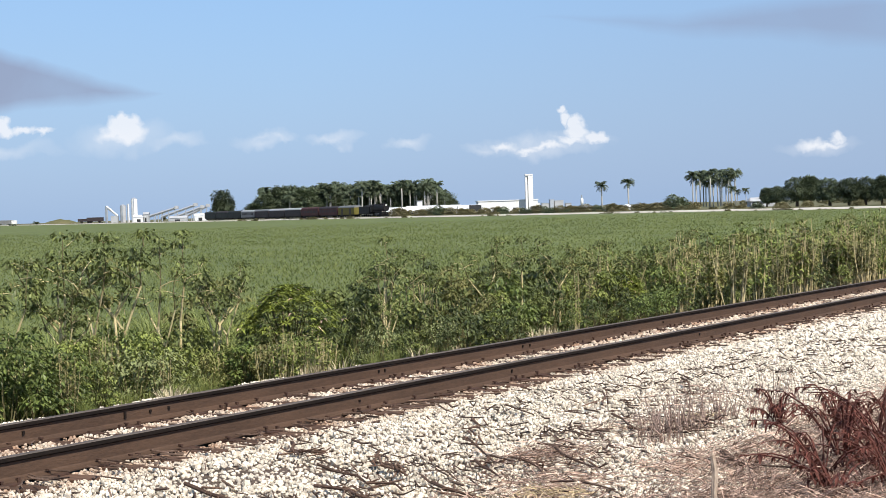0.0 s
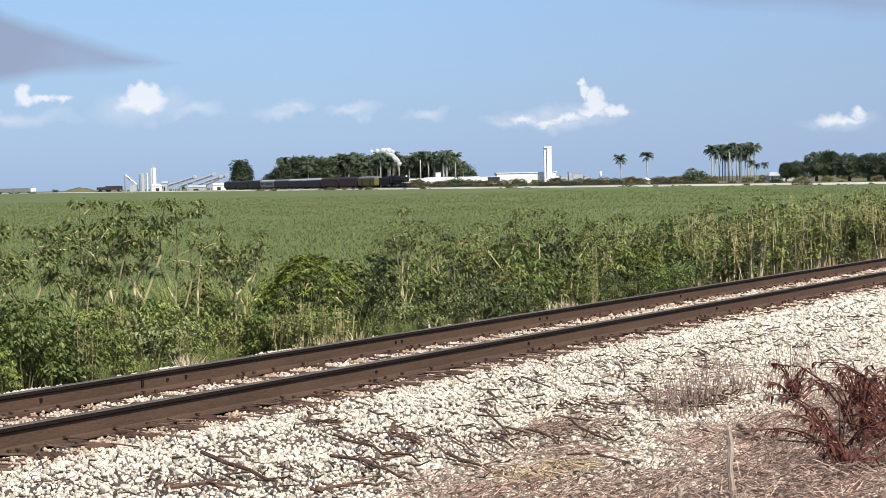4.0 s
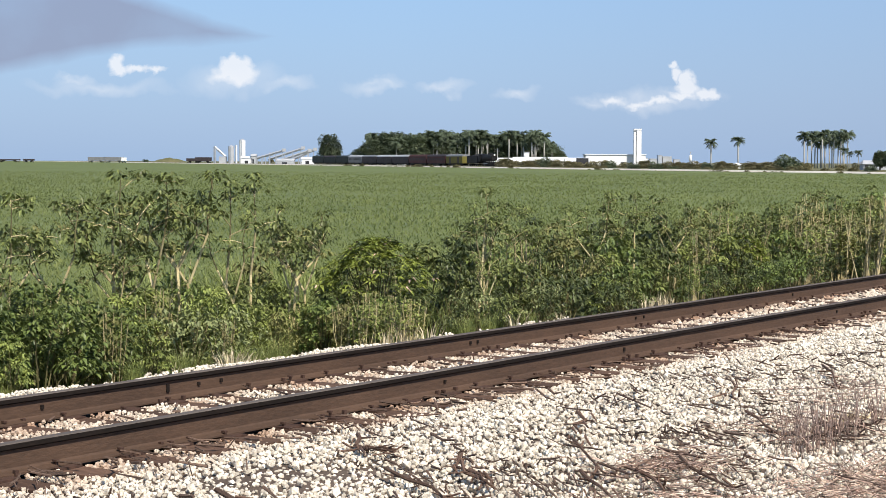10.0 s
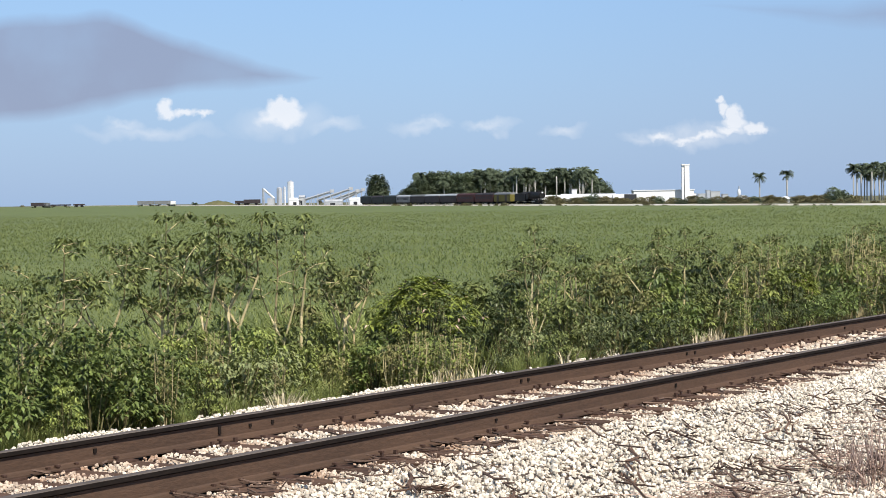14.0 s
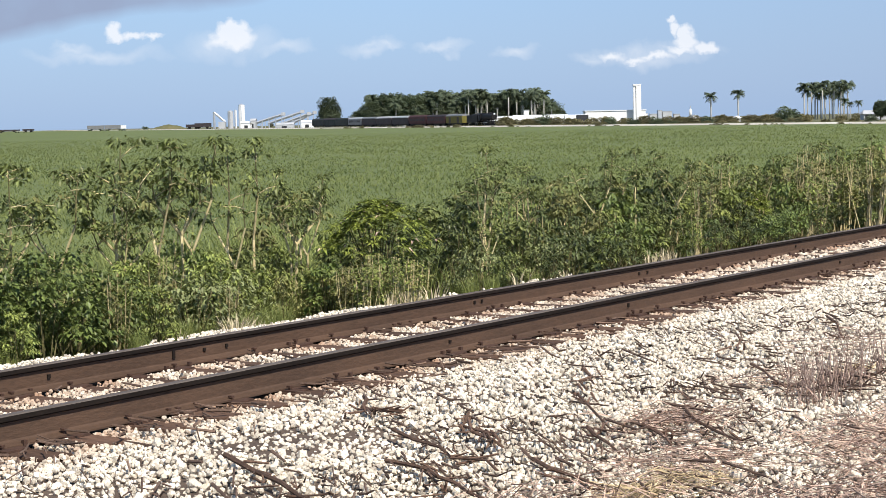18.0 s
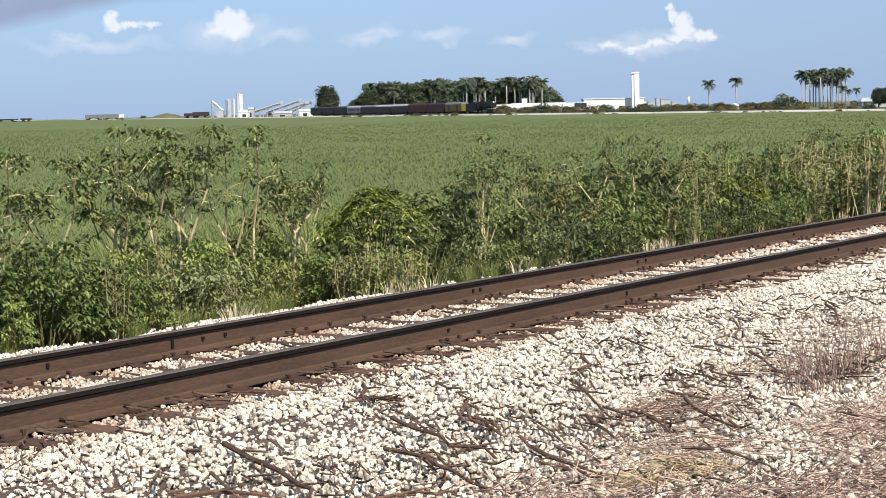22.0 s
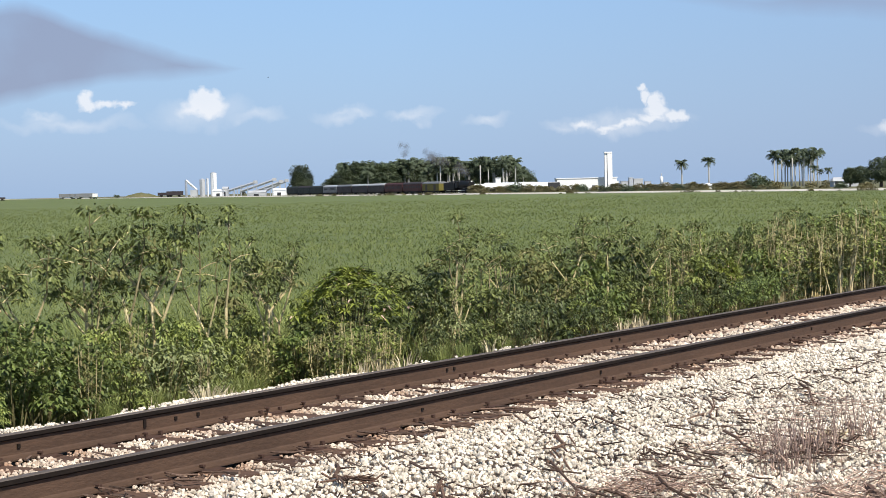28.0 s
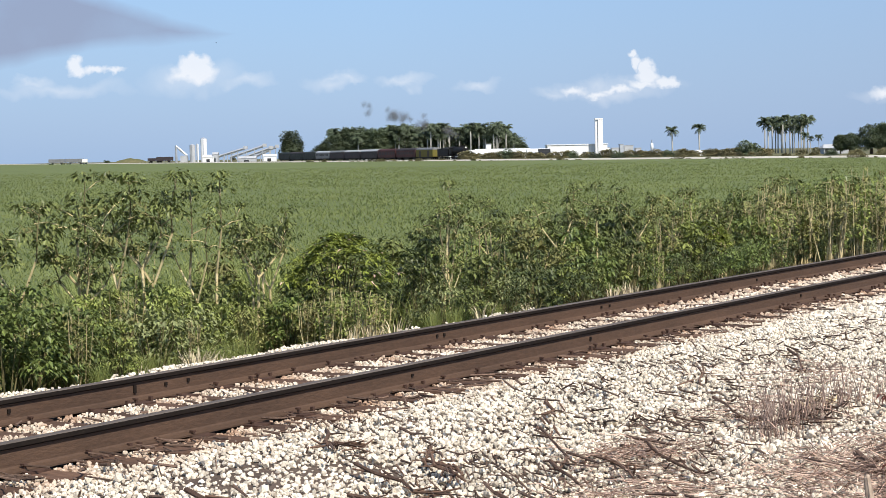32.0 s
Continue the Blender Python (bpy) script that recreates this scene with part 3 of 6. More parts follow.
# ---------------------------------------------------------------- trees and scrub far off
def leaf_cloud(s, r, centre, radii, count, size, mi=0):
    """Many small leaf clumps in and on an uneven ball."""
    for k in range(count):
        a, b = r.uniform(0, 6.283), math.acos(r.uniform(-1, 1))
        d = Vector((math.sin(b) * math.cos(a), math.sin(b) * math.sin(a), math.cos(b)))
        q = 0.6 + 0.4 * r.random() ** 0.5
        q *= 0.85 + 0.3 * noise.noise(d * 2.1 + Vector(centre) * 0.37)
        p = Vector(centre) + Vector((d.x * radii[0], d.y * radii[1], d.z * radii[2])) * q
        w = Vector((r.uniform(-1, 1), r.uniform(-1, 1), r.uniform(-.6, .5))) + d * 0.8
        s.leaf(p, w, size * r.uniform(.7, 1.3), size * r.uniform(.5, .8), 0.2, mi)


def broad_tree(height, width, seed, mat=None, low=0.15):
    """A broad-leaved tree as a thing: trunk, limbs, crown."""
    r = random.Random(seed)
    t = thing("tree", "dense dark green broad-leaved tree", "tree")
    s = Soup()
    th = height * 0.5
    s.tube([(0, 0, -0.3), (0.1, 0, th * .5), (0.0, 0.1, th)], [width * .05, width * .04, width * .025], 7)
    part("trunk", s, M_BARK, t, smooth=True)
    for k in range(5):
        a = k * 1.26 + r.uniform(-.3, .3)
        s = Soup()
        z = th * r.uniform(.5, .95)
        s.tube([(0, 0, z), (math.cos(a) * width * .18, math.sin(a) * width * .18, z + height * .13), (math.cos(a) * width * .3, math.sin(a) * width * .3, z + height * .28)], [width * .022, width * .016, width * .008], 5)
        part("limb", s, M_BARK, t, smooth=True)
    s = Soup()
    lo = height * low
    for k in range(9):
        a, q = r.uniform(0, 6.28), r.uniform(0.1, .28) * width
        h = r.uniform(lo + height * .16, height * .8)
        rad = width * r.uniform(.2, .3)
        leaf_cloud(s, r, (math.cos(a) * q, math.sin(a) * q, h), (rad, rad, min(rad, height * .22)), 330, height * .055)
    leaf_cloud(s, r, (0, 0, (height + lo) / 2), (width * .46, width * .46, (height - lo) / 2), 3800, height * .066)
    part("crown", s, mat or M_FAR_LEAF, t)
    return t


def palm(height, seed, frond=4.6):
    """A royal palm as a thing: grey trunk, green crownshaft, arching fronds."""
    r = random.Random(seed)
    t = thing("palm_tree", "tall royal palm with a pale grey trunk and dark fronds", "palm tree")
    s = Soup()
    h = height - frond * 0.55
    lean = r.uniform(-.25, .25)
    s.tube([(0, 0, -0.2), (lean * .2, 0, h * .35), (lean * .6, 0, h * .7), (lean, 0, h * .86)], [.34, .30, .36, .24], 8)
    part("trunk", s, M_TRUNK, t, smooth=True)
    s = Soup()
    s.tube([(lean, 0, h * .86), (lean, 0, h * .93), (lean, 0, h)], [.22, .19, .10], 7)
    part("crownshaft", s, M_FROND, t, smooth=True)
    s = Soup()
    for k in range(30):
        a = k * 2.4 + r.uniform(-.2, .2)
        rise = r.uniform(-.5, 1.9)
        flat = Vector((math.cos(a), math.sin(a), 0))
        p = Vector((lean, 0, h))
        way = (flat + Vector((0, 0, rise))).normalized()
        n = 7
        for j in range(n):
            q = p + way * (frond / n)
            side = Vector((-flat.y, flat.x, 0))
            wid = frond * .145 * (0.5 + 1.2 * math.sin(math.pi * (j + .7) / (n + .8)))
            for sg in (-1, 1):
                tip = (p + q) / 2 + side * sg * wid + way * .25 - Vector((0, 0, wid * r.uniform(.5, 1.0)))
                i = len(s.v)
                s.v += [tuple(p), tuple(q), tuple(tip)]
                s.f.append((i, i + 1, i + 2))
                s.mi.append(0)
            p = q
            way = (way - Vector((0, 0, .10 + .05 * j))).normalized()
    part("fronds", s, M_FROND, t)
    return t


def scrub(width, height, seed, mat=None):
    r = random.Random(seed)
    t = thing("scrub_bush", "olive and brown scrub bush by the far road", "bush")
    s = Soup()
    for k in range(7):
        a = r.uniform(0, 6.28)
        s.tube([(0, 0, -.1), (math.cos(a) * width * .2, math.sin(a) * width * .1, height * .5), (math.cos(a) * width * .35, math.sin(a) * width * .2, height * .85)], [.06, .04, .015], 4)
    part("stems", s, M_BARK, t)
    s = Soup()
    for k in range(5):
        leaf_cloud(s, r, (r.uniform(-.33, .33) * width, r.uniform(-.2, .2) * width, height * r.uniform(.3, .6)), (width * .28, width * .22, height * .42), 420, 0.42)
    part("foliage", s, mat or M_SCRUB, t)
    return t


def place(proto, p, turn, scale=1.0):
    m = Matrix.LocRotScale(Vector(p), Euler((0, 0, turn)), None)
    ob = copy_thing(proto, m)
    ob.scale = (scale, scale, scale)
    return ob


def discard(protos):
    for p in protos:
        for o in list(p.children_recursive) + [p]:
            bpy.data.objects.remove(o)


def build_far_trees():
    r = random.Random(5)
    palms = [palm(18, 1), palm(16.5, 2), palm(19, 3), palm(15, 4)]
    trees = [broad_tree(15, 13, 20), broad_tree(14, 17, 21), broad_tree(11, 14, 22)]
    for p in palms:
        tagged(p, group="palms of the plantation")
    # the grove
    for k in range(165):
        u = r.uniform(-165, 155) if k < 90 else r.uniform(-70, 172)
        d = 930 + r.uniform(0, 70)
        sc = 1.0 if u < 60 else 1.05
        place(palms[k % 4], out(u, d), r.uniform(0, 6.28), sc * (r.uniform(.9, 1.03) if k % 5 < 3 else r.uniform(.62, .9)) * (0.74 if u > 145 else .97))
    for u, v, w, which in ((-140, 52, 46, 0), (-122, 53, 60, 1), (-95, 44, 40, 0), (-84, 50, 46, 1), (-65, 44, 40, 2), (-160, 38, 30, 2), (-182, 24, 30, 2), (-40, 36, 40, 2), (150, 32, 44, 2), (168, 20, 34, 2), (100, 34, 46, 2), (60, 32, 40, 2), (15, 34, 44, 2)):
        d = 945 + r.uniform(-10, 10)
        h = up(v, d) - FIELD
        base = (15, 14, 11)[which]
        place(trees[which], out(u, d), r.uniform(0, 6.28), h / base)
    for k in range(16):
        u = -75 + k * 15 + r.uniform(-5, 5)
        place(trees[2], out(u, 1005 + r.uniform(-6, 6)), r.uniform(0, 6.28), (up(r.uniform(36, 45), 1005) - FIELD) / 11)
    # the single round tree
    d = 900
    t = broad_tree(up(49, d) - FIELD, 47 * d / K, 31, low=0.02)
    t.matrix_basis = Matrix.Translation(out(-236, d))
    tagged(t, "single round dark green tree behind the train")
    # two lone palms
    for u, v, d in ((437, 42, 800), (485, 45, 800)):
        h = up(v, d) - FIELD
        p = palm(h, int(u), 3.6)
        p.matrix_basis = Matrix.Translation(out(u, d))
        tagged(p, "lone royal palm standing clear of the others", group="palms of the plantation")
    # the stand of tall palms
    d = 760
    h = up(56, d) - FIELD
    for k in range(15):
        u = 603 + k * 5.2 + r.uniform(-2, 2)
        place(palms[k % 4], out(u, d + r.uniform(-14, 14)), r.uniform(0, 6.28), h / 18 * r.uniform(.9, 1.02))
    for u, v in ((682, 20), (697, 22), (672, 26)):
        place(palms[1], out(u, 700), r.uniform(0, 6.28), (up(v, 700) - FIELD) / 16.5)
    # woods beyond the house
    for u, v, w, d, which in ((735, 22, 26, 560, 0), (752, 24, 30, 560, 2), (790, 40, 60, 520, 1), (815, 42, 60, 520, 0), (850, 36, 60, 500, 1), (885, 35, 60, 480, 2), (915, 36, 60, 480, 1), (945, 38, 60, 470, 0), (975, 35, 60, 470, 1), (1005, 33, 50, 460, 2),
                              (1035, 30, 50, 450, 1), (1060, 22, 50, 450, 2), (1100, 18, 50, 440, 0), (1150, 15, 50, 440, 2), (1200, 16, 50, 440, 1)):
        h = up(v, d) - FIELD
        place(trees[which], out(u, d), r.uniform(0, 6.28), h / (15, 14, 11)[which])
    # scrub along the road
    bushes = [scrub(6, 2.8, 41), scrub(8, 3.2, 42), scrub(5, 2.2, 43), scrub(7, 3.0, 44, M_FAR_LEAF)]
    for u, v, d, which, sc in ((70, 6, 585, 0, 1), (88, 3, 590, 2, 1), (110, 2, 590, 0, .9), (128, 5, 590, 1, 1), (146, 8, 590, 3, 1), (162, 5, 590, 1, .9), (180, 2, 600, 0, 1), (200, 1, 600, 2, 1), (225, 2, 590, 1, 1), (245, 3, 580, 0, 1), (262, 2, 570, 3, .9),
                             (285, 0, 500, 1, .8), (300, -3, 470, 3, .9), (318, 3, 560, 0, 1), (340, -4, 460, 3, 1), (360, 2, 560, 1, 1), (385, 1, 560, 2, 1), (405, 3, 560, 1, 1), (430, 0, 540, 3, 1), (452, 2, 540, 0, 1), (475, -1, 540, 2, 1), (505, 2, 520, 1, 1.1), (530, 1, 520, 0, 1.1),
                             (548, 3, 500, 0, 1.1), (572, 14, 470, 3, 1.7), (600, 1, 480, 2, 1), (-10, -4, 580, 2, .8), (-60, -4, 640, 0, .5), (-180, -3, 700, 0, .6), (-205, -3, 720, 2, .7), (690, -12, 370, 2, .8), (720, -14, 360, 3, .8), (640, -13, 380, 2, .7), (30, -6, 590, 2, .6), (760, -14, 350, 0, .8), (810, -13, 340, 1, .8), (900, -12, 330, 0, .8)):
        place(bushes[which], out(u, d), r.uniform(-.4, .4), (up(v, d) - FIELD) / (2.8, 3.2, 2.2, 3.0)[which] if v > -3 else sc * .8)
    a = -9
    while a > -430:
        place(bushes[r.choice((0, 1, 2, 0, 1, 2, 3))], far(a, 5 + r.uniform(0, 4)), r.uniform(0, 6.28), r.uniform(.25, .75) * (1.15 if a > -130 else .8))
        a -= r.uniform(3, 13)
    # weeds on the verge of the road
    a = 250
    while a > -430:
        place(bushes[r.choice((0, 1, 2))], far(a, -13.6 + r.uniform(-.6, .3)), r.uniform(0, 6.28), r.uniform(.10, .24) if r.random() < .8 else r.uniform(.3, .5))
        a -= r.uniform(2, 7) + (25 if r.random() < .12 else 0)
    for k in range(40):
        u = r.uniform(300, 1250)
        d = 590 + r.uniform(0, 200)
        place(bushes[k % 3], out(u, d), r.uniform(0, 6.28), r.uniform(.4, .9))
    # low far hedges on the left skyline
    for k in range(9):
        u = r.uniform(-900, -330)
        place(bushes[k % 4], out(u, 2100 + r.uniform(0, 500)), r.uniform(0, 6.28), r.uniform(.8, 1.5))
    discard(palms + trees + bushes)


build_far_trees()


# ---------------------------------------------------------------- buildings far off
def at_far(u, depth):
    """A frame whose x runs to the side and whose y runs away from the eye."""
    p = out(u, depth)
    return Matrix.Translation(p) @ Matrix.Rotation(math.atan2(SIDE.y, SIDE.x), 4, "Z")


def build_buildings():
    # white hall with its tower
    d = 1000
    q = d / K
    hall = thing("white_hall", "long low white plant building with a flat roof", "building", at_far(216, d))
    s = Soup()
    s.box(0, 0, -0.2, 106 * q, 18, up(12, d) - FIELD)
    part("wall", s, M_WHITE, hall)
    s = Soup()
    s.box(-0.4, -0.4, up(12, d) - FIELD, 106 * q + .4, 18.4, up(13.5, d) - FIELD)
    part("roof", s, M_WHITE_ROOF, hall)
    for k in range(2):
        s = Soup()
        s.box(3 + k * 16, -0.08, 0.2, 6 + k * 16, 0.1, 2.2)
        part("door", s, M_DARK, hall)
    tower = thing("white_tower", "tall slender white twin-shaft tower by the hall", "tower", at_far(301, d - 6))
    h = up(58, d) - FIELD
    for x0, x1, y0, y1, hh in ((0, 1.3, 0.6, 3.6, h), (1.45, 4.1, 0.0, 4.0, h - 0.8)):
        s = Soup()
        s.box(x0, y0, -0.2, x1, y1, hh)
        part("shaft", s, M_WHITE, tower, bevel=0.1)
    s = Soup()
    s.box(-0.1, -0.1, h - 0.8, 4.2, 4.1, h)
    part("cap", s, M_WHITE, tower)
    # long white sheds behind the train
    for u0, u1, v, dep, nm in ((40, 110, 6.5, 860, 1), (88, 186, 8, 900, 2), (180, 222, 7, 880, 3)):
        q = dep / K
        sh = thing("long_shed", "long low shed with a white metal roof", "shed", at_far(u0, dep), "sheds behind the train")
        w, hh = (u1 - u0) * q, up(v, dep) - FIELD
        s = Soup()
        s.box(0.4, 0.5, -0.2, w - .4, 11.5, hh - 1.6)
        part("wall", s, M_WHITE, sh)
        s = Soup()
        for y0, y1, z0, z1 in ((0, 6, hh - 1.7, hh), (6, 12, hh, hh - 1.7)):
            s.quad((0, y0, z0), (w, y0, z0), (w, y1, z1), (0, y1, z1))
        s.quad((0, 0, hh - 2.0), (w, 0, hh - 2.0), (w, 0, hh - 1.7), (0, 0, hh - 1.7))
        part("roof", s, M_WHITE_ROOF, sh)
        for k in range(int(w / 6)):
            s = Soup()
            s.box(1.5 + k * 6, 0.3, 0.1, 5 + k * 6, 0.6, hh - 2.6)
            part("opening", s, M_DARK, sh)
    tw = thing("white_block", "small white upright block among the palms", "building", at_far(112, 925))
    s = Soup()
    s.box(-1.3, 0, -.2, 1.3, 3, up(16, 925) - FIELD)
    part("wall", s, M_WHITE, tw)
    s = Soup()
    s.box(-1.5, -.2, up(16, 925) - FIELD, 1.5, 3.2, up(17, 925) - FIELD)
    part("roof", s, M_GREY, tw)
    # dark parked lorry by the hall
    lorry = thing("parked_lorry", "dark blue parked lorry beside the white hall", "lorry", at_far(200, 850))
    s = Soup()
    s.box(0, 0, 1.0, 5.5, 2.5, 4.0)
    part("body", s, M_DARK, lorry, bevel=0.1)
    s = Soup()
    s.box(5.7, 0.1, 0.9, 7.6, 2.4, 3.4)
    part("cab", s, M_WHITE, lorry, bevel=0.15)
    for x in (1, 2.3, 6.6):
        s = Soup()
        s.tube([(x, 0, .5), (x, 2.5, .5)], [.5, .5], 12)
        part("wheel", s, M_DARK, lorry)
    # water tower, mast and low works on the skyline
    wt = thing("water_tower", "small white water tower on a thin mast", "water tower", at_far(401, 1300))
    s = Soup()
    s.tube([(0, 0, -.2), (0, 0, up(18, 1300) - FIELD)], [.5, .4], 8)
    part("mast", s, M_STEEL, wt)
    s = Soup()
    z = up(3, 1300) - FIELD
    s.tube([(0, 0, z - 1), (0, 0, z), (0, 0, z + 3), (0, 0, z + 4)], [.4, 1.1, 1.1, .3], 12)
    part("tank", s, M_WHITE, wt, smooth=True)
    for u, w, v, col in ((330, 12, 5, M_GREY), (344, 7, 11, M_STEEL), (352, 16, 9, M_GREY), (318, 8, 6, M_WHITE), (372, 10, 4, M_GREY)):
        b = thing("works_block", "low grey works building on the skyline", "building", at_far(u, 1400), "works on the skyline")
        s = Soup()
        w = w * 1400 / K
        hh = up(v, 1400) - FIELD
        s.box(0, 0, -.2, w, 8, hh)
        part("wall", s, col, b)
        s = Soup()
        s.box(-.2, -.2, hh, w + .2, 8.2, hh + .4)
        part("roof", s, M_STEEL, b)
    # house with a pale roof, and huts
    for u, w, v, dep, label in ((705, 48, 4, 600, "low house with a pale pitched roof and open porch"), (478, 14, -1, 640, "small white hut in the scrub"), (404, 14, 2, 620, "small buff hut in the scrub")):
        q = dep / K
        ho = thing("house", label, "house", at_far(u, dep))
        w, hh = w * q, up(v, dep) - FIELD
        s = Soup()
        s.box(.3, .5, -.2, w - .3, 6.5, hh * .62)
        part("wall", s, M_WHITE if u < 700 else M_GREY, ho)
        s = Soup()
        s.quad((-.2, 0, hh * .6), (w + .2, 0, hh * .6), (w - .8, 3.5, hh), (.8, 3.5, hh))
        s.quad((w + .2, 7, hh * .6), (-.2, 7, hh * .6), (.8, 3.5, hh), (w - .8, 3.5, hh))
        s.quad((-.2, 7, hh * .6), (-.2, 0, hh * .6), (.8, 3.5, hh), (.8, 3.5, hh - .01))
        s.quad((w + .2, 0, hh * .6), (w + .2, 7, hh * .6), (w - .8, 3.5, hh), (w - .8, 3.5, hh - .01))
        part("roof", s, M_WHITE_ROOF if u < 700 else M_GREY, ho)
        for k in range(max(1, int(w / 2.6))):
            s = Soup()
            s.box(.7 + k * 2.4, .3, .7, 1.7 + k * 2.4, .6, hh * .5)
            part("window", s, M_DARK, ho)


build_buildings()


def build_plant():
    """The loading plant on the left skyline: silos, elevators and conveyors."""
    d = 1250
    q = d / K

    def silo(u, w, v, mat, label):
        t = thing("silo", label, "silo", at_far(u, d), "silos of the loading plant")
        h = up(v, d) - FIELD
        r = w * q / 2
        s = Soup()
        s.tube([(0, 0, -.2), (0, 0, h)], [r, r], 20)
        part("shell", s, mat, t, smooth=False)
        s = Soup()
        s.tube([(0, 0, h), (0, 0, h + r * .45)], [r * 1.03, r * .2], 20)
        part("roof", s, M_STEEL, t)
        s = Soup()
        s.box(-.2, -r - .3, 0, .2, -r, h)
        part("ladder", s, M_STEEL, t)
    silo(-391, 11, 36, M_WHITE, "tall white silo with a conical top")
    silo(-411, 10, 25, M_GREY, "grey silo of the loading plant")
    silo(-402, 4, 27, M_WHITE, "slim white silo of the loading plant")
    leg = thing("elevator_leg", "pale blue-white leaning elevator leg", "elevator", at_far(-440, d))
    s = Soup()
    s.tube([(0, 0, -.2), (0, 0, up(25, d) - FIELD)], [.9, .8], 4)
    part("tower", s, M_STEEL, leg)
    s = Soup()
    s.tube([(0, 0, up(24, d) - FIELD), (19 * q, 0, up(7, d) - FIELD)], [.8, .8], 4)
    part("chute", s, M_WHITE, leg)
    s = Soup()
    s.box(8 * q, -2, -.2, 20 * q, 4, up(7, d) - FIELD)
    part("hopper", s, M_GREY, leg)
    for k, (u0, v0, u1, v1) in enumerate(((-366, 4, -318, 18), (-345, 2, -284, 22), (-325, 0, -272, 18), (-300, 3, -262, 20), (-372, 3, -340, 11))):
        c = thing("conveyor", "inclined grey conveyor on trestles", "conveyor", at_far(u0, d + k * 8), "conveyors of the loading plant")
        w = (u1 - u0) * q
        z0, z1 = up(v0, d) - FIELD, up(v1, d) - FIELD
        s = Soup()
        s.tube([(0, 0, z0), (w, 0, z1)], [.9, .9], 4)
        part("gallery", s, M_STEEL, c)
        for j in range(1, 5):
            x = w * j / 4.2
            s = Soup()
            s.box(x - .25, -.6, -.2, x + .25, .6, z0 + (z1 - z0) * j / 4.2)
            part("trestle", s, M_STEEL, c)
        s = Soup()
        s.box(w - 1, -1.2, z1 - .8, w + 1.6, 1.2, z1 + 1.3)
        part("head_box", s, M_GREY, c)
    for u, w, v, mat, label in ((-286, 22, 3, M_WHITE, "white shed of the loading plant"), (-330, 30, 0, M_GREY, "low grey shed under the conveyors"), (-393, 20, 4, M_WHITE, "white control house under the silos"), (-376, 9, 8, M_GREY, "grey bin under the silos")):
        b = thing("plant_shed", label, "shed", at_far(u, d - 15), "sheds of the loading plant")
        s = Soup()
        w, hh = w * q, up(v, d) - FIELD
        s.box(0, 0, -.2, w, 7, hh)
        part("wall", s, mat, b)
        s = Soup()
        s.quad((-.3, -.3, hh), (w + .3, -.3, hh), (w + .3, 3.5, hh + 1.4), (-.3, 3.5, hh + 1.4))
        s.quad((w + .3, 7.3, hh), (-.3, 7.3, hh), (-.3, 3.5, hh + 1.4), (w + .3, 3.5, hh + 1.4))
        part("roof", s, M_WHITE_ROOF if mat is M_WHITE else mat, b)
        s = Soup()
        s.box(w * .3, -.1, .1, w * .6, .1, hh * .6)
        part("door", s, M_DARK, b)
    pile = thing("spoil_mound", "low grey-brown mound of spoil", "mound", at_far(-520, 1500))
    s = Soup()
    n = 14
    for j in range(n + 1):
        for i in range(5):
            x = (j / n - .5) * 44
            s.v.append((x, (i - 2) * 4.0, max(-.2, 4.6 * (1 - abs(x) / 22) * (1 - abs(i - 2) / 2.4) * (1 + .4 * noise.noise((x * .2, i, 0))))))
    for j in range(n):
        for i in range(4):
            a = j * 5 + i
            s.f.append((a, a + 5, a + 6, a + 1))
            s.mi.append(0)
    part("mound", s, M_LAND, pile)


build_plant()


# ---------------------------------------------------------------- rolling stock
RAIL_Z = FIELD + 0.68


def on_far_line(along):
    """Pose on the second railway: x runs towards the engine's front."""
    m = Matrix.Translation(far(along, 0, RAIL_Z))
    return m @ Matrix.Rotation(math.atan2(-FAR_WAY.y, -FAR_WAY.x), 4, "Z")


def bogie(t, x, n=2, r=0.42):
    s = Soup()
    s.box(x - 1.5, -1.0, .35, x + 1.5, -.8, .75)
    s.box(x - 1.5, .8, .35, x + 1.5, 1.0, .75)
    s.box(x - .3, -1.0, .4, x + .3, 1.0, .7)
    b = part("bogie", s, M_BLACK, t)
    for k in range(n):
        for y in (-.78, .72):
            s = Soup()
            px = x + (k - (n - 1) / 2) * 2.2
            s.tube([(px, y, r), (px, y + .12, r)], [r, r], 14)
            part("wheel", s, M_BLACK, b)


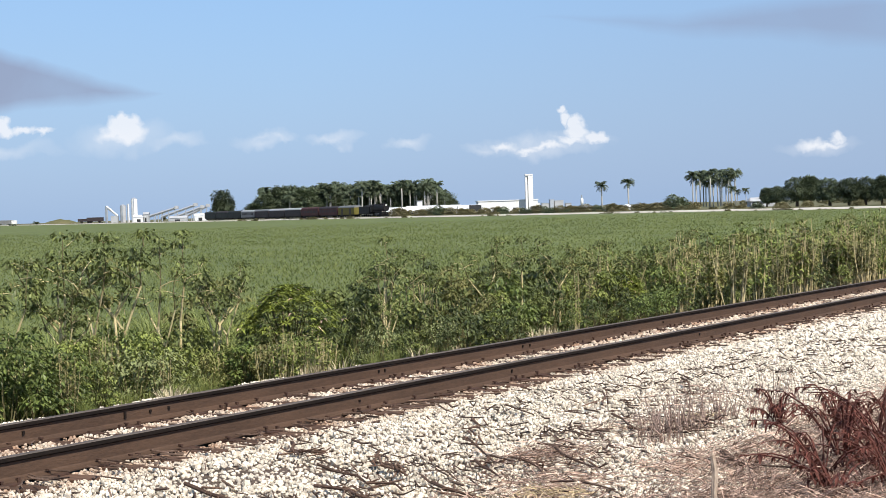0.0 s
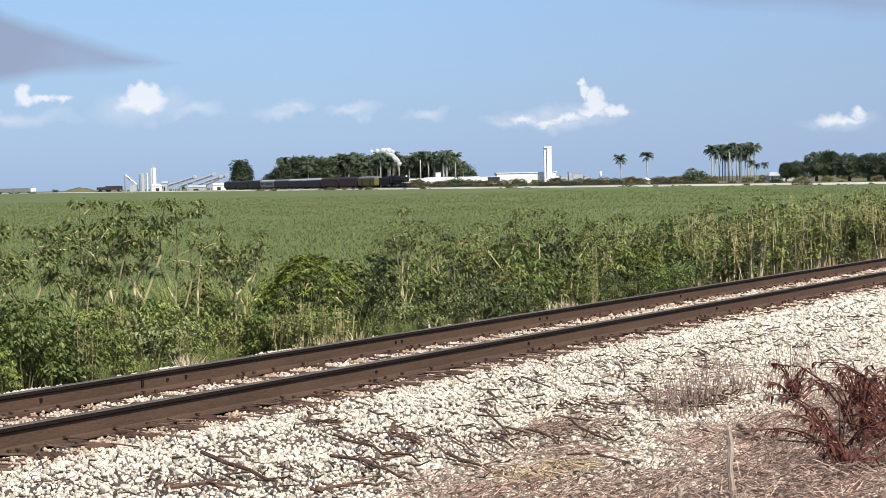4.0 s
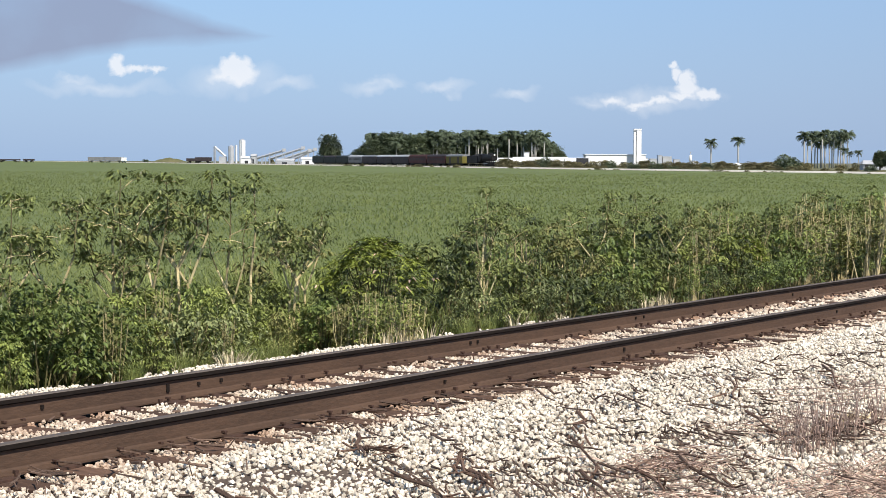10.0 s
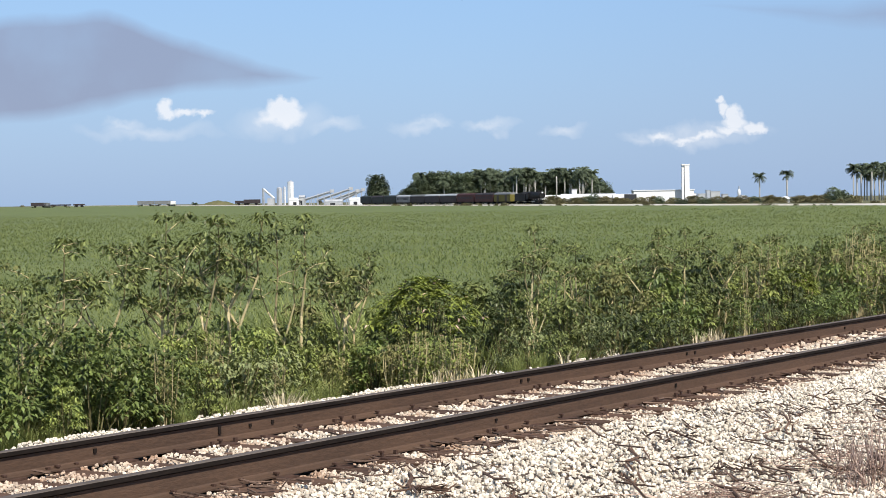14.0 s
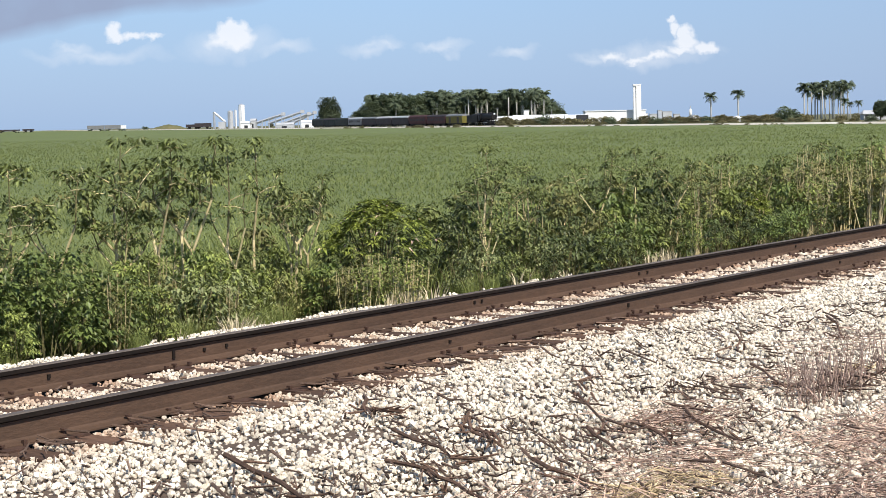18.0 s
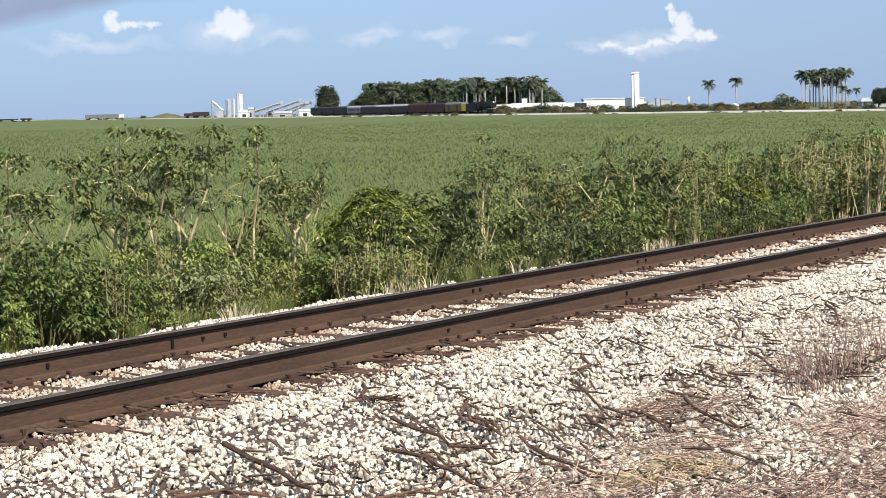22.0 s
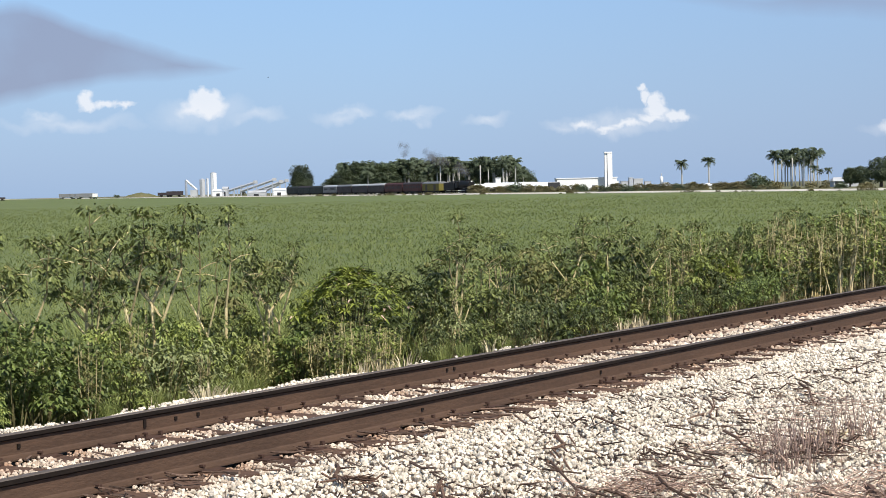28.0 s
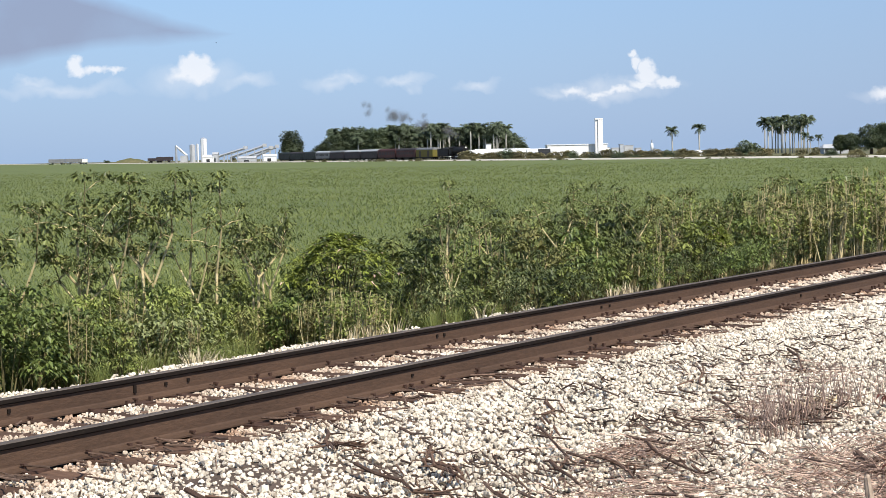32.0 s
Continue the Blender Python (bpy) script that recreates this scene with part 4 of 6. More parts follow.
def coach(paint, roof, label, length=25.0, windows=10, door=None, low=False):
    t = thing("railway_coach", label, "railway coach", group="cars of the train")
    w, top = 1.5, (2.9 if low else 3.35)
    s = Soup()
    s.box(-length / 2, -w, .95, length / 2, w, top)
    part("body", s, paint, t, bevel=0.08)
    s = Soup()
    n = 8
    arc = [(w * 1.03 * math.cos(math.pi * k / n), top + (.75 if not low else .3) * math.sin(math.pi * k / n)) for k in range(n + 1)]
    for k in range(n):
        (y0, z0), (y1, z1) = arc[k], arc[k + 1]
        s.quad((-length / 2, y0, z0), (length / 2, y0, z0), (length / 2, y1, z1), (-length / 2, y1, z1))
    i = len(s.v)
    for x in (-length / 2, length / 2):
        i = len(s.v)
        s.v += [(x, y, z) for y, z in arc]
        s.f.append(tuple(range(i, i + n + 1)))
        s.mi.append(0)
    part("roof", s, roof, t)
    for k in range(windows):
        for y in (-w - .02, w - .04):
            x = -length / 2 + 2.6 + k * (length - 5.2) / max(1, windows - 1)
            s = Soup()
            s.box(x - .6, y, 1.95, x + .6, y + .06, 2.85)
            part("window", s, M_PANE, t)
    for x in ((-length / 4, length / 4) if door else ()):
        for y in (-w - .03, w - .03):
            s = Soup()
            s.box(x - 1.3, y, 1.0, x + 1.3, y + .06, 3.1)
            part("door", s, door, t)
    s = Soup()
    s.box(-length / 2 + .3, -1.2, .7, length / 2 - .3, 1.2, .95)
    s.box(-4, -1.0, .35, 4, 1.0, .7)
    part("underframe", s, M_BLACK, t)
    for x in (-length / 2 + 2.8, length / 2 - 2.8):
        bogie(t, x)
    for sg in (-1, 1):
        s = Soup()
        s.box(sg * length / 2 - .35, -.12, .8, sg * length / 2 + .35, .12, 1.0)
        part("coupler", s, M_BLACK, t)
    return t


def locomotive():
    """Black steam engine; x = 0 at its front, the tender behind."""
    t = thing("steam_locomotive", "black steam locomotive heading the passenger train", "locomotive", group="cars of the train")

    def tube(name, pts, radii, n=18, mat=M_BLACK, label=""):
        s = Soup()
        s.tube(pts, radii, n)
        return part(name, s, mat, t, label, smooth=False)
    tube("boiler", [(-13.2, 0, 2.85), (-8, 0, 2.85), (-4.0, 0, 2.8)], [1.22, 1.15, 1.06])
    tube("smokebox", [(-4.0, 0, 2.8), (-2.0, 0, 2.8), (-1.85, 0, 2.8)], [1.1, 1.1, .9], mat=M_BLACK)
    tube("chimney", [(-2.9, 0, 3.7), (-2.9, 0, 4.0), (-2.9, 0, 4.55)], [.42, .3, .36])
    tube("steam_dome", [(-7.2, 0, 3.8), (-7.2, 0, 4.25), (-7.2, 0, 4.45)], [.5, .48, .2])
    tube("sand_dome", [(-5.2, 0, 3.7), (-5.2, 0, 4.15), (-5.2, 0, 4.35)], [.42, .4, .2])
    tube("headlight", [(-2.0, 0, 3.75), (-1.6, 0, 3.75)], [.24, .26], 12, M_WHITE)
    for y in (-1.35, 1.05):
        s = Soup()
        s.tube([(-3.6, y + .15, 1.0), (-2.2, y + .15, 1.0)], [.38, .38], 12)
        part("cylinder", s, M_BLACK, t)
        s = Soup()
        s.box(-12.5, y - .1, 1.75, -2.0, y + .45, 1.85)
        part("running_board", s, M_DUSKY, t)
        s = Soup()
        s.box(-9.5, y, .85, -5.6, y + .1, 1.0)
        part("side_rod", s, M_STEEL, t)
    s = Soup()
    s.box(-15.4, -1.5, 1.6, -12.9, 1.5, 3.7)
    cab = part("cab", s, M_BLACK, t, bevel=0.05)
    s = Soup()
    s.quad((-15.9, -1.65, 3.65), (-12.6, -1.65, 3.65), (-12.6, 0, 4.2), (-15.9, 0, 4.2))
    s.quad((-12.6, 1.65, 3.65), (-15.9, 1.65, 3.65), (-15.9, 0, 4.2), (-12.6, 0, 4.2))
    part("roof", s, M_BLACK, cab)
    for y in (-1.53, 1.47):
        s = Soup()
        s.box(-14.9, y, 2.6, -13.5, y + .06, 3.35)
        part("window", s, M_PANE, cab)
    s = Soup()
    s.box(-13, -.5, .9, -1.8, .5, 1.5)
    part("frame", s, M_BLACK, t)
    s = Soup()
    for k in range(7):
        y = -1.1 + k * .366
        s.tube([(-1.5, y, 1.1), (-.2 - abs(y) * .5, y * .9, .2)], [.05, .05], 5)
    s.box(-1.6, -1.25, .95, -1.2, 1.25, 1.25)
    part("pilot", s, M_BLACK, t)
    wheels = []
    for x, r in ((-5.7, .9), (-7.6, .9), (-9.5, .9)):
        for y in (-.85, .75):
            s = Soup()
            n = 20
            s.tube([(0, 0, 0), (0, .12, 0)], [r, r], n)
            s.box(-r * .9, -.03, -.05, r * .9, .15, .05)
            s.box(-.05, -.03, -r * .9, .05, .15, r * .9)
            wheels.append(part("driving_wheel", s, M_BLACK, t, at=pose(x, y, r)))
    for x in (-2.4, -3.9, -11.6):
        for y in (-.8, .7):
            s = Soup()
            s.tube([(x, y, .42), (x, y + .1, .42)], [.42, .42], 14)
            part("small_wheel", s, M_BLACK, t)
    tender = thing("tender", "black coal tender behind the locomotive", "tender", group="cars of the train")
    s = Soup()
    s.box(-12.6, -1.5, 1.0, 0, 1.5, 3.5)
    part("tank", s, M_BLACK, tender, bevel=0.08)
    s = Soup()
    for k in range(60):
        x, y = RND.uniform(-7.5, -.5), RND.uniform(-1.1, 1.1)
        s.box(x - .2, y - .2, 3.4, x + .2, y + .2, 3.6 + .35 * (1 - abs(y) / 1.4) + RND.uniform(0, .15))
    part("coal", s, M_DARK, tender)
    bogie(tender, -2.4), bogie(tender, -10.0)
    return t, tender, wheels


ENGINE, TENDER, WHEELS = locomotive()
TRAIN = [(ENGINE, 0.0), (TENDER, 16.2)]
along = 29.5
for paint, roof, label, kw in (
        (M_YELLOW, M_SILVER, "yellow baggage car with brown doors", dict(windows=0, door=M_BROWN, length=20.5)),
        (M_MAROON, M_DUSKY, "dark maroon passenger coach", {}),
        (M_MAROON, M_MAROON, "maroon passenger coach with a maroon roof", {}),
        (M_DUSKY, M_ROOF_CAR, "dark grey coach with a light roof", {}),
        (M_DUSKY, M_ROOF_CAR, "dark grey coach with a light roof", {}),
        (M_DUSKY, M_SILVER, "dark coach with a silver roof", {}),
        (M_SILVER, M_ROOF_CAR, "silver-grey coach of the train", {}),
        (M_GREEN_CAR, M_GREEN_CAR, "dark green low car of the train", dict(windows=6)),
        (M_GREEN_CAR, M_DUSKY, "dark green low car of the train", dict(windows=6)),
        (M_GREEN_CAR, M_GREEN_CAR, "dark green tail car of the train", dict(windows=4))):
    c = coach(paint, roof, label, **kw)
    TRAIN.append((c, along + (15.2 if paint is M_YELLOW else 12.9)))
    along += 26.2


def hopper(mat, length, height, label):
    t = thing("hopper_wagon", label, "railway wagon", group="parked wagons")
    s = Soup()
    s.box(-length / 2, -1.5, 1.6, length / 2, 1.5, height)
    part("body", s, mat, t, bevel=0.06)
    for k in range(7):
        x = -length / 2 + .3 + k * (length - .6) / 6
        s = Soup()
        s.box(x - .1, -1.62, 1.5, x + .1, 1.62, height + .05)
        part("rib", s, mat, t)
    for x in (-length / 4, length / 4):
        s = Soup()
        s.tube([(x, 0, 1.7), (x, 0, .6)], [1.4, .5], 4)
        part("chute", s, mat, t)
    for x in (-length / 2 + 2, length / 2 - 2):
        bogie(t, x)
    return t


def build_wagons():
    for u, d, mat, length, h, label in ((-650, 1560, M_SILVER, 14, 4.6, "parked grey ribbed hopper wagon"), (-618, 1530, M_SILVER, 15, 4.6, "parked grey ribbed hopper wagon"), (-601, 1500, M_WHITE, 4, 4.2, "pale end wagon of a parked row"),
                                       (-460, 1350, M_DUSKY, 12, 4.4, "parked dark wagon by the loading plant"), (-478, 1360, M_DUSKY, 10, 3.6, "parked dark wagon by the loading plant"),
                                       (-842, 1500, M_DUSKY, 13, 4.2, "parked dark wagon far down the line"), (-828, 1500, M_SILVER, 5, 4.0, "parked pale wagon far down the line"), (-805, 1500, M_DUSKY, 18, 2.6, "parked low flat wagon far down the line"), (-770, 1500, M_DUSKY, 9, 2.8, "parked low wagon far down the line")):
        t = hopper(mat, length, h, label)
        t.matrix_basis = at_far(u, d) @ Matrix.Translation((0, 0, 0.25))


build_wagons()


# ---------------------------------------------------------------- steam, smoke and a bird
def lump(seed, size, mat, name):
    r = random.Random(seed)
    bm = bmesh.new()
    bmesh.ops.create_icosphere(bm, subdivisions=2, radius=size)
    for v in bm.verts:
        v.co *= 1 + 0.35 * noise.noise(v.co / size * 1.3 + Vector((seed, 0, 0)))
    me = bpy.data.meshes.new(name)
    bm.to_mesh(me)
    bm.free()
    me.materials.append(mat)
    me.polygons.foreach_set("use_smooth", [True] * len(me.polygons))
    return me


STEAM = []
for k in range(18):
    STEAM.append(thing("steam_puff", "small white puff of whistle steam", "steam", group="steam over the locomotive", data=lump(60 + k, 0.62 + .1 * (k % 4), M_STEAM, "steam_puff")))


def wisp(seed, n, long):
    """A swarm of thin flakes of soot, densest in its middle, lying along x."""
    r = random.Random(seed)
    s = Soup()
    for k in range(n):
        c = Vector((max(-3, min(3, r.gauss(0, long))), max(-1.2, min(1.2, r.gauss(0, .55))), max(-1.05, min(1.05, r.gauss(0, .52)))))
        a = Vector((r.gauss(0, 1), r.gauss(0, 1), r.gauss(0, 1))).normalized() * r.uniform(.045, .085)
        b = a.cross(Vector((r.gauss(0, 1), r.gauss(0, 1), r.gauss(0, 1)))).normalized() * a.length
        s.quad(c - a, c - b, c + a, c + b)
    return s.mesh("smoke_puff", M_SMOKE)


# bursts of the exhaust: seconds, puffs, metres of spread
BURSTS = ((19.2, 4, 2.2), (22.7, 10, 1.3), (23.9, 9, 1.3), (26.4, 9, 1.3), (29.8, 9, 1.2))
SMOKE = []
for k in range(sum(b[1] for b in BURSTS)):
    SMOKE.append(thing("smoke_puff", "thin grey puff of coal smoke", "smoke", group="smoke drifting from the locomotive", kind="stuff", data=wisp(90 + k, 900, (.65, .95)[k % 2])))


def build_bird():
    t = thing("bird", "dark bird gliding high in the sky", "bird")
    t.scale = (1.6, 1.6, 1.6)
    s = Soup()
    s.tube([(-.16, 0, 0), (-.06, 0, .01), (.06, 0, .02), (.15, 0, .03), (.2, 0, .03)], [.01, .045, .055, .035, .008], 8)
    part("body", s, M_DARK, t, smooth=True)
    for sg in (-1, 1):
        s = Soup()
        s.quad((.07, sg * .03, .02), (-.05, sg * .03, .02), (-.07, sg * .22, .06), (.03, sg * .22, .06))
        s.quad((.03, sg * .22, .06), (-.07, sg * .22, .06), (-.08, sg * .4, .04), (-.04, sg * .42, .04))
        part("wing", s, M_DARK, t)
    s = Soup()
    s.quad((-.14, -.02, 0), (-.14, .02, 0), (-.28, .05, 0), (-.28, -.05, 0))
    part("tail", s, M_DARK, t)
    return t


BIRD = build_bird()


# ---------------------------------------------------------------- weeds beyond the track
def cluster(s, r, p, size, n, spread=1.0, mi=0):
    """A rosette of broad drooping leaves about a twig's end."""
    for k in range(n):
        a = r.uniform(0, 6.283)
        way = Vector((math.cos(a), math.sin(a), r.uniform(-.75, .5)))
        l = size * r.uniform(.75, 1.25)
        s.leaf(Vector(p) + way * size * .12 * spread, way, l, l * r.uniform(.45, .72), r.uniform(.1, .45), mi)


def clump(s, r, centre, rad, n, size):
    """A rounded lump of leaves that lie outward on one another, open below."""
    centre = Vector(centre)
    turn = Vector((r.uniform(-9, 9), r.uniform(-9, 9), 0))
    for k in range(n):
        a, c = r.uniform(0, 6.283), r.uniform(-.35, 1.0)
        h = math.sqrt(1 - c * c)
        d = Vector((math.cos(a) * h, math.sin(a) * h, c))
        q = rad * r.uniform(.72, 1.05) * (1 + .35 * noise.noise(d * 1.6 + turn))
        p = centre + Vector((d.x, d.y, d.z * .8)) * q
        p.z = max(p.z, .02)
        w = Vector((d.x, d.y, 0)) * .8 + Vector((r.uniform(-.7, .7), r.uniform(-.7, .7), r.uniform(-.7, .25)))
        l = size * r.uniform(.7, 1.3)
        s.leaf(p, w, l, l * r.uniform(.45, .7), r.uniform(.1, .4))


def tall_weed(h, seed, thin=False):
    """A leggy weed: a bare pale stem that forks, and lumps of dark leaves about the ends of its arms."""
    r = random.Random(seed)
    t = thing("tall_weed", "tall leggy weed with forked pale stems and dark leaves", "weed", group="weeds beyond the track")
    lf, dry, tw = Soup(), Soup(), Soup()
    for k in range(1 if thin else r.choice((1, 2, 2))):
        a0 = r.uniform(0, 6.28)
        foot = Vector((math.cos(a0), math.sin(a0), 0)) * (.10 * k)
        fork = foot + Vector((r.uniform(-.08, .08), r.uniform(-.08, .08), h * r.uniform(.40, .52)))
        st = Soup()
        st.tube([foot - Vector((0, 0, .1)), foot.lerp(fork, .5) + Vector((r.uniform(-.02, .02), r.uniform(-.02, .02), 0)), fork], [.021, .018, .015], 6)
        part("stem", st, M_STEM, t)
        n = 1 if thin else r.choice((2, 3))
        for j in range(n):
            a = a0 + j * 6.28 / n + r.uniform(-.5, .5)
            top = h * (1.0 if j == 0 and k == 0 else r.uniform(.74, .97)) - .08
            spread = (.05 if thin else r.uniform(.14, .30)) * h * .8
            tip = fork + Vector((math.cos(a) * spread, math.sin(a) * spread, top - fork.z))
            mid = fork.lerp(tip, .5) + Vector((math.cos(a), math.sin(a), -.3)) * .07
            st = Soup()
            st.tube([fork, mid], [.014, .011], 5)
            part("limb", st, M_STEM, t)
            st = Soup()
            st.tube([mid, mid.lerp(tip, .5) + Vector((r.uniform(-.04, .04), r.uniform(-.04, .04), 0)), tip], [.010, .007, .004], 5)
            part("limb", st, M_GREEN_STEM, t)
            for q in range(4 if thin else r.choice((3, 4, 5))):
                f = r.uniform(.45, 1.0)
                base = mid.lerp(tip, f * 2 - 1) if f > .5 else fork.lerp(mid, f * 2)
                b = r.uniform(0, 6.28)
                end = base + Vector((math.cos(b), math.sin(b), r.uniform(-.05, .65))) * r.uniform(.10, .30)
                end.z = min(end.z, h - .04)
                tw.tube([base, (base + end) / 2 + Vector((0, 0, .02)), end], [.006, .005, .003], 4)
                clump(dry if r.random() < .16 else lf, r, end, r.uniform(.07, .125), r.choice((30, 40, 50)), .062)
            clump(lf, r, tip, r.uniform(.08, .12), 44, .060)
    tagged(part("twig_mass", tw, M_STEM, t), kind="stuff")
    part("foliage", lf, M_LEAF_CROWN, t)
    part("dry_foliage", dry, M_LEAF_OLIVE, t, "browning leaves")
    return t


def bushy_weed(h, w, seed, mat, label, size=.085, count=620, n=13, lump=(.11, .21)):
    r = random.Random(seed)
    t = thing("bushy_weed", label, "weed", group="weeds beyond the track")
    st, lf = Soup(), Soup()
    for k in range(n):
        a = k * 2.4 + r.uniform(-.4, .4)
        f = (k + .5) / n
        q = w * (.08 + .40 * math.sqrt(1 - f)) * r.uniform(.6, 1.1)
        hh = h * (.22 + .70 * f) * r.uniform(.9, 1.08)
        tip = Vector((math.cos(a) * q, math.sin(a) * q, hh))
        st.tube([(tip.x * .15, tip.y * .15, -.1), (tip.x * .55, tip.y * .55, hh * .55), tip], [.012, .008, .004], 4)
        clump(lf, r, tip, r.uniform(*lump) * w, count // n, size)
    tagged(part("stalk_mass", st, M_GREEN_STEM, t), kind="stuff")
    part("foliage", lf, mat, t)
    return t


def drooping_bush(h, w, seed):
    """A rounded bush of long leaves that arch over, yellow-green on top; its sun and shade are coloured in."""
    r = random.Random(seed)
    t = thing("drooping_bush", "rounded yellow-green bush of long drooping leaves", "bush")
    st, lf, li, ye = Soup(), Soup(), Soup(), Soup()
    for k in range(14):
        a = r.uniform(0, 6.28)
        q = r.uniform(.05, .4) * w
        st.tube([(0.03 * math.cos(a), 0.03 * math.sin(a), -.1), (math.cos(a) * q * .5, math.sin(a) * q * .5, h * .5), (math.cos(a) * q, math.sin(a) * q, h * .82)], [.012, .009, .005], 5)
    for k in range(420):
        a, b = r.uniform(0, 6.28), r.random() ** .7
        q = r.uniform(.74, 1.0) * (1 + .3 * noise.noise((math.cos(a) * b * 2.6, math.sin(a) * b * 2.6, 3)))
        rad = w * .5 * math.sin(b * 1.7) * q
        z = h * (.42 + .58 * math.cos(b * 1.6)) * (.88 + .12 * q)
        p = Vector((math.cos(a) * rad, math.sin(a) * rad, z))
        out_way = Vector((math.cos(a) * math.sin(b * 1.5), math.sin(a) * math.sin(b * 1.5), math.cos(b * 1.5) * .6))
        # sunlit top and shaded underside are put into the leaf colours by height
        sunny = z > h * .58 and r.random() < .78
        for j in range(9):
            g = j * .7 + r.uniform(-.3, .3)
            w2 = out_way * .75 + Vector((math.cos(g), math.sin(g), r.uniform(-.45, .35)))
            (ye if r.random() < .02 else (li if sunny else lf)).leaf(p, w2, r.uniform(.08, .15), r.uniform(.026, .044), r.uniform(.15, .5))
    tagged(part("stalk_mass", st, M_GREEN_STEM, t), kind="stuff")
    part("foliage", lf, M_LEAF_DARK, t, "lower leaves coloured dark for shade")
    part("top_foliage", li, M_LEAF_LIME, t, "yellow-green upper leaves coloured as if sunlit")
    part("yellow_leaves", ye, M_STRAW, t, "faded yellow leaves")
    return t


def dry_weed(h, w, seed):
    r = random.Random(seed)
    t = thing("dry_weed", "half-dry weed with many pale straw stems", "weed", group="weeds beyond the track")
    st, lf = Soup(), Soup()
    for k in range(14):
        a, q = r.uniform(0, 6.28), r.uniform(.0, .5) * w
        hh = h * r.uniform(.55, 1.0)
        b = Vector((math.cos(a) * q * .5, math.sin(a) * q * .5, -.1))
        tip = Vector((math.cos(a) * q, math.sin(a) * q, hh)) + Vector((r.uniform(-.1, .1), r.uniform(-.1, .1), 0))
        mid = b.lerp(tip, .55) + Vector((r.uniform(-.05, .05), r.uniform(-.05, .05), 0))
        st.tube([b, mid, tip], [.011, .009, .004], 4)
        for j in range(9):
            p = mid.lerp(tip, r.uniform(-.5, 1))
            e = p + Vector((r.uniform(-1, 1), r.uniform(-1, 1), r.uniform(.2, 1))) * .11
            if j < 3:
                st.tube([p, e], [.004, .002], 3)
            cluster(lf, r, e, .095, 4)
    tagged(part("stalk_mass", st, M_STEM, t), kind="stuff")
    part("foliage", lf, M_LEAF_OLIVE if seed % 2 else M_LEAF, t)
    return t


def grass_clump(h, w, seed, mat, label, n=90, name="grass_clump", bend=.35, fat=1.0):
    r = random.Random(seed)
    s = Soup()
    for k in range(n):
        a, q = r.uniform(0, 6.28), r.random() ** .6 * w / 2
        way = Vector((math.cos(a) * .35 + r.uniform(-.2, .2), math.sin(a) * .35 + r.uniform(-.2, .2), 1))
        s.blade((math.cos(a) * q, math.sin(a) * q, -.05), way, h * r.uniform(.5, 1.0), fat * (.014 + .008 * r.random()), r.uniform(.05, bend))
    return tagged(new(name, s.mesh(name, mat)), label, "grass", "grass clumps")


SWAY = []


def top_z(x):
    """Height that the mass of weeds reaches along the track."""
    pts = ((8, .62), (11, .62), (15.8, .60), (17.5, .55), (19.5, .60), (22, .74), (25, .85), (29, .82), (33, .92), (38, 1.15), (60, 1.4))
    for (a, za), (b, zb) in zip(pts, pts[1:]):
        if x <= b:
            return za + (zb - za) * max(0, x - a) / (b - a)
    return 1.1


def beside_bush(x, y):
    """Metres to the side of the line on which the drooping bush is seen."""
    return abs((x - EYE.x) * (4.5 - EYE.y) - (y - EYE.y) * 17.55) / 21.5


def put(proto, x, y, h0, top, r, width=1.0, sway=False):
    """A copy of a plant of height h0 at (x, y), scaled so that it reaches the height top."""
    g = ground_z(y)
    k = max(.35, (top - g) / h0)
    ob = copy_thing(proto, Matrix.Translation((x, y, g)) @ Matrix.Rotation(r.uniform(0, 6.28), 4, "Z"))
    ob.scale = (k * width, k * width, k)
    if sway:
        SWAY.append(ob)
    return ob


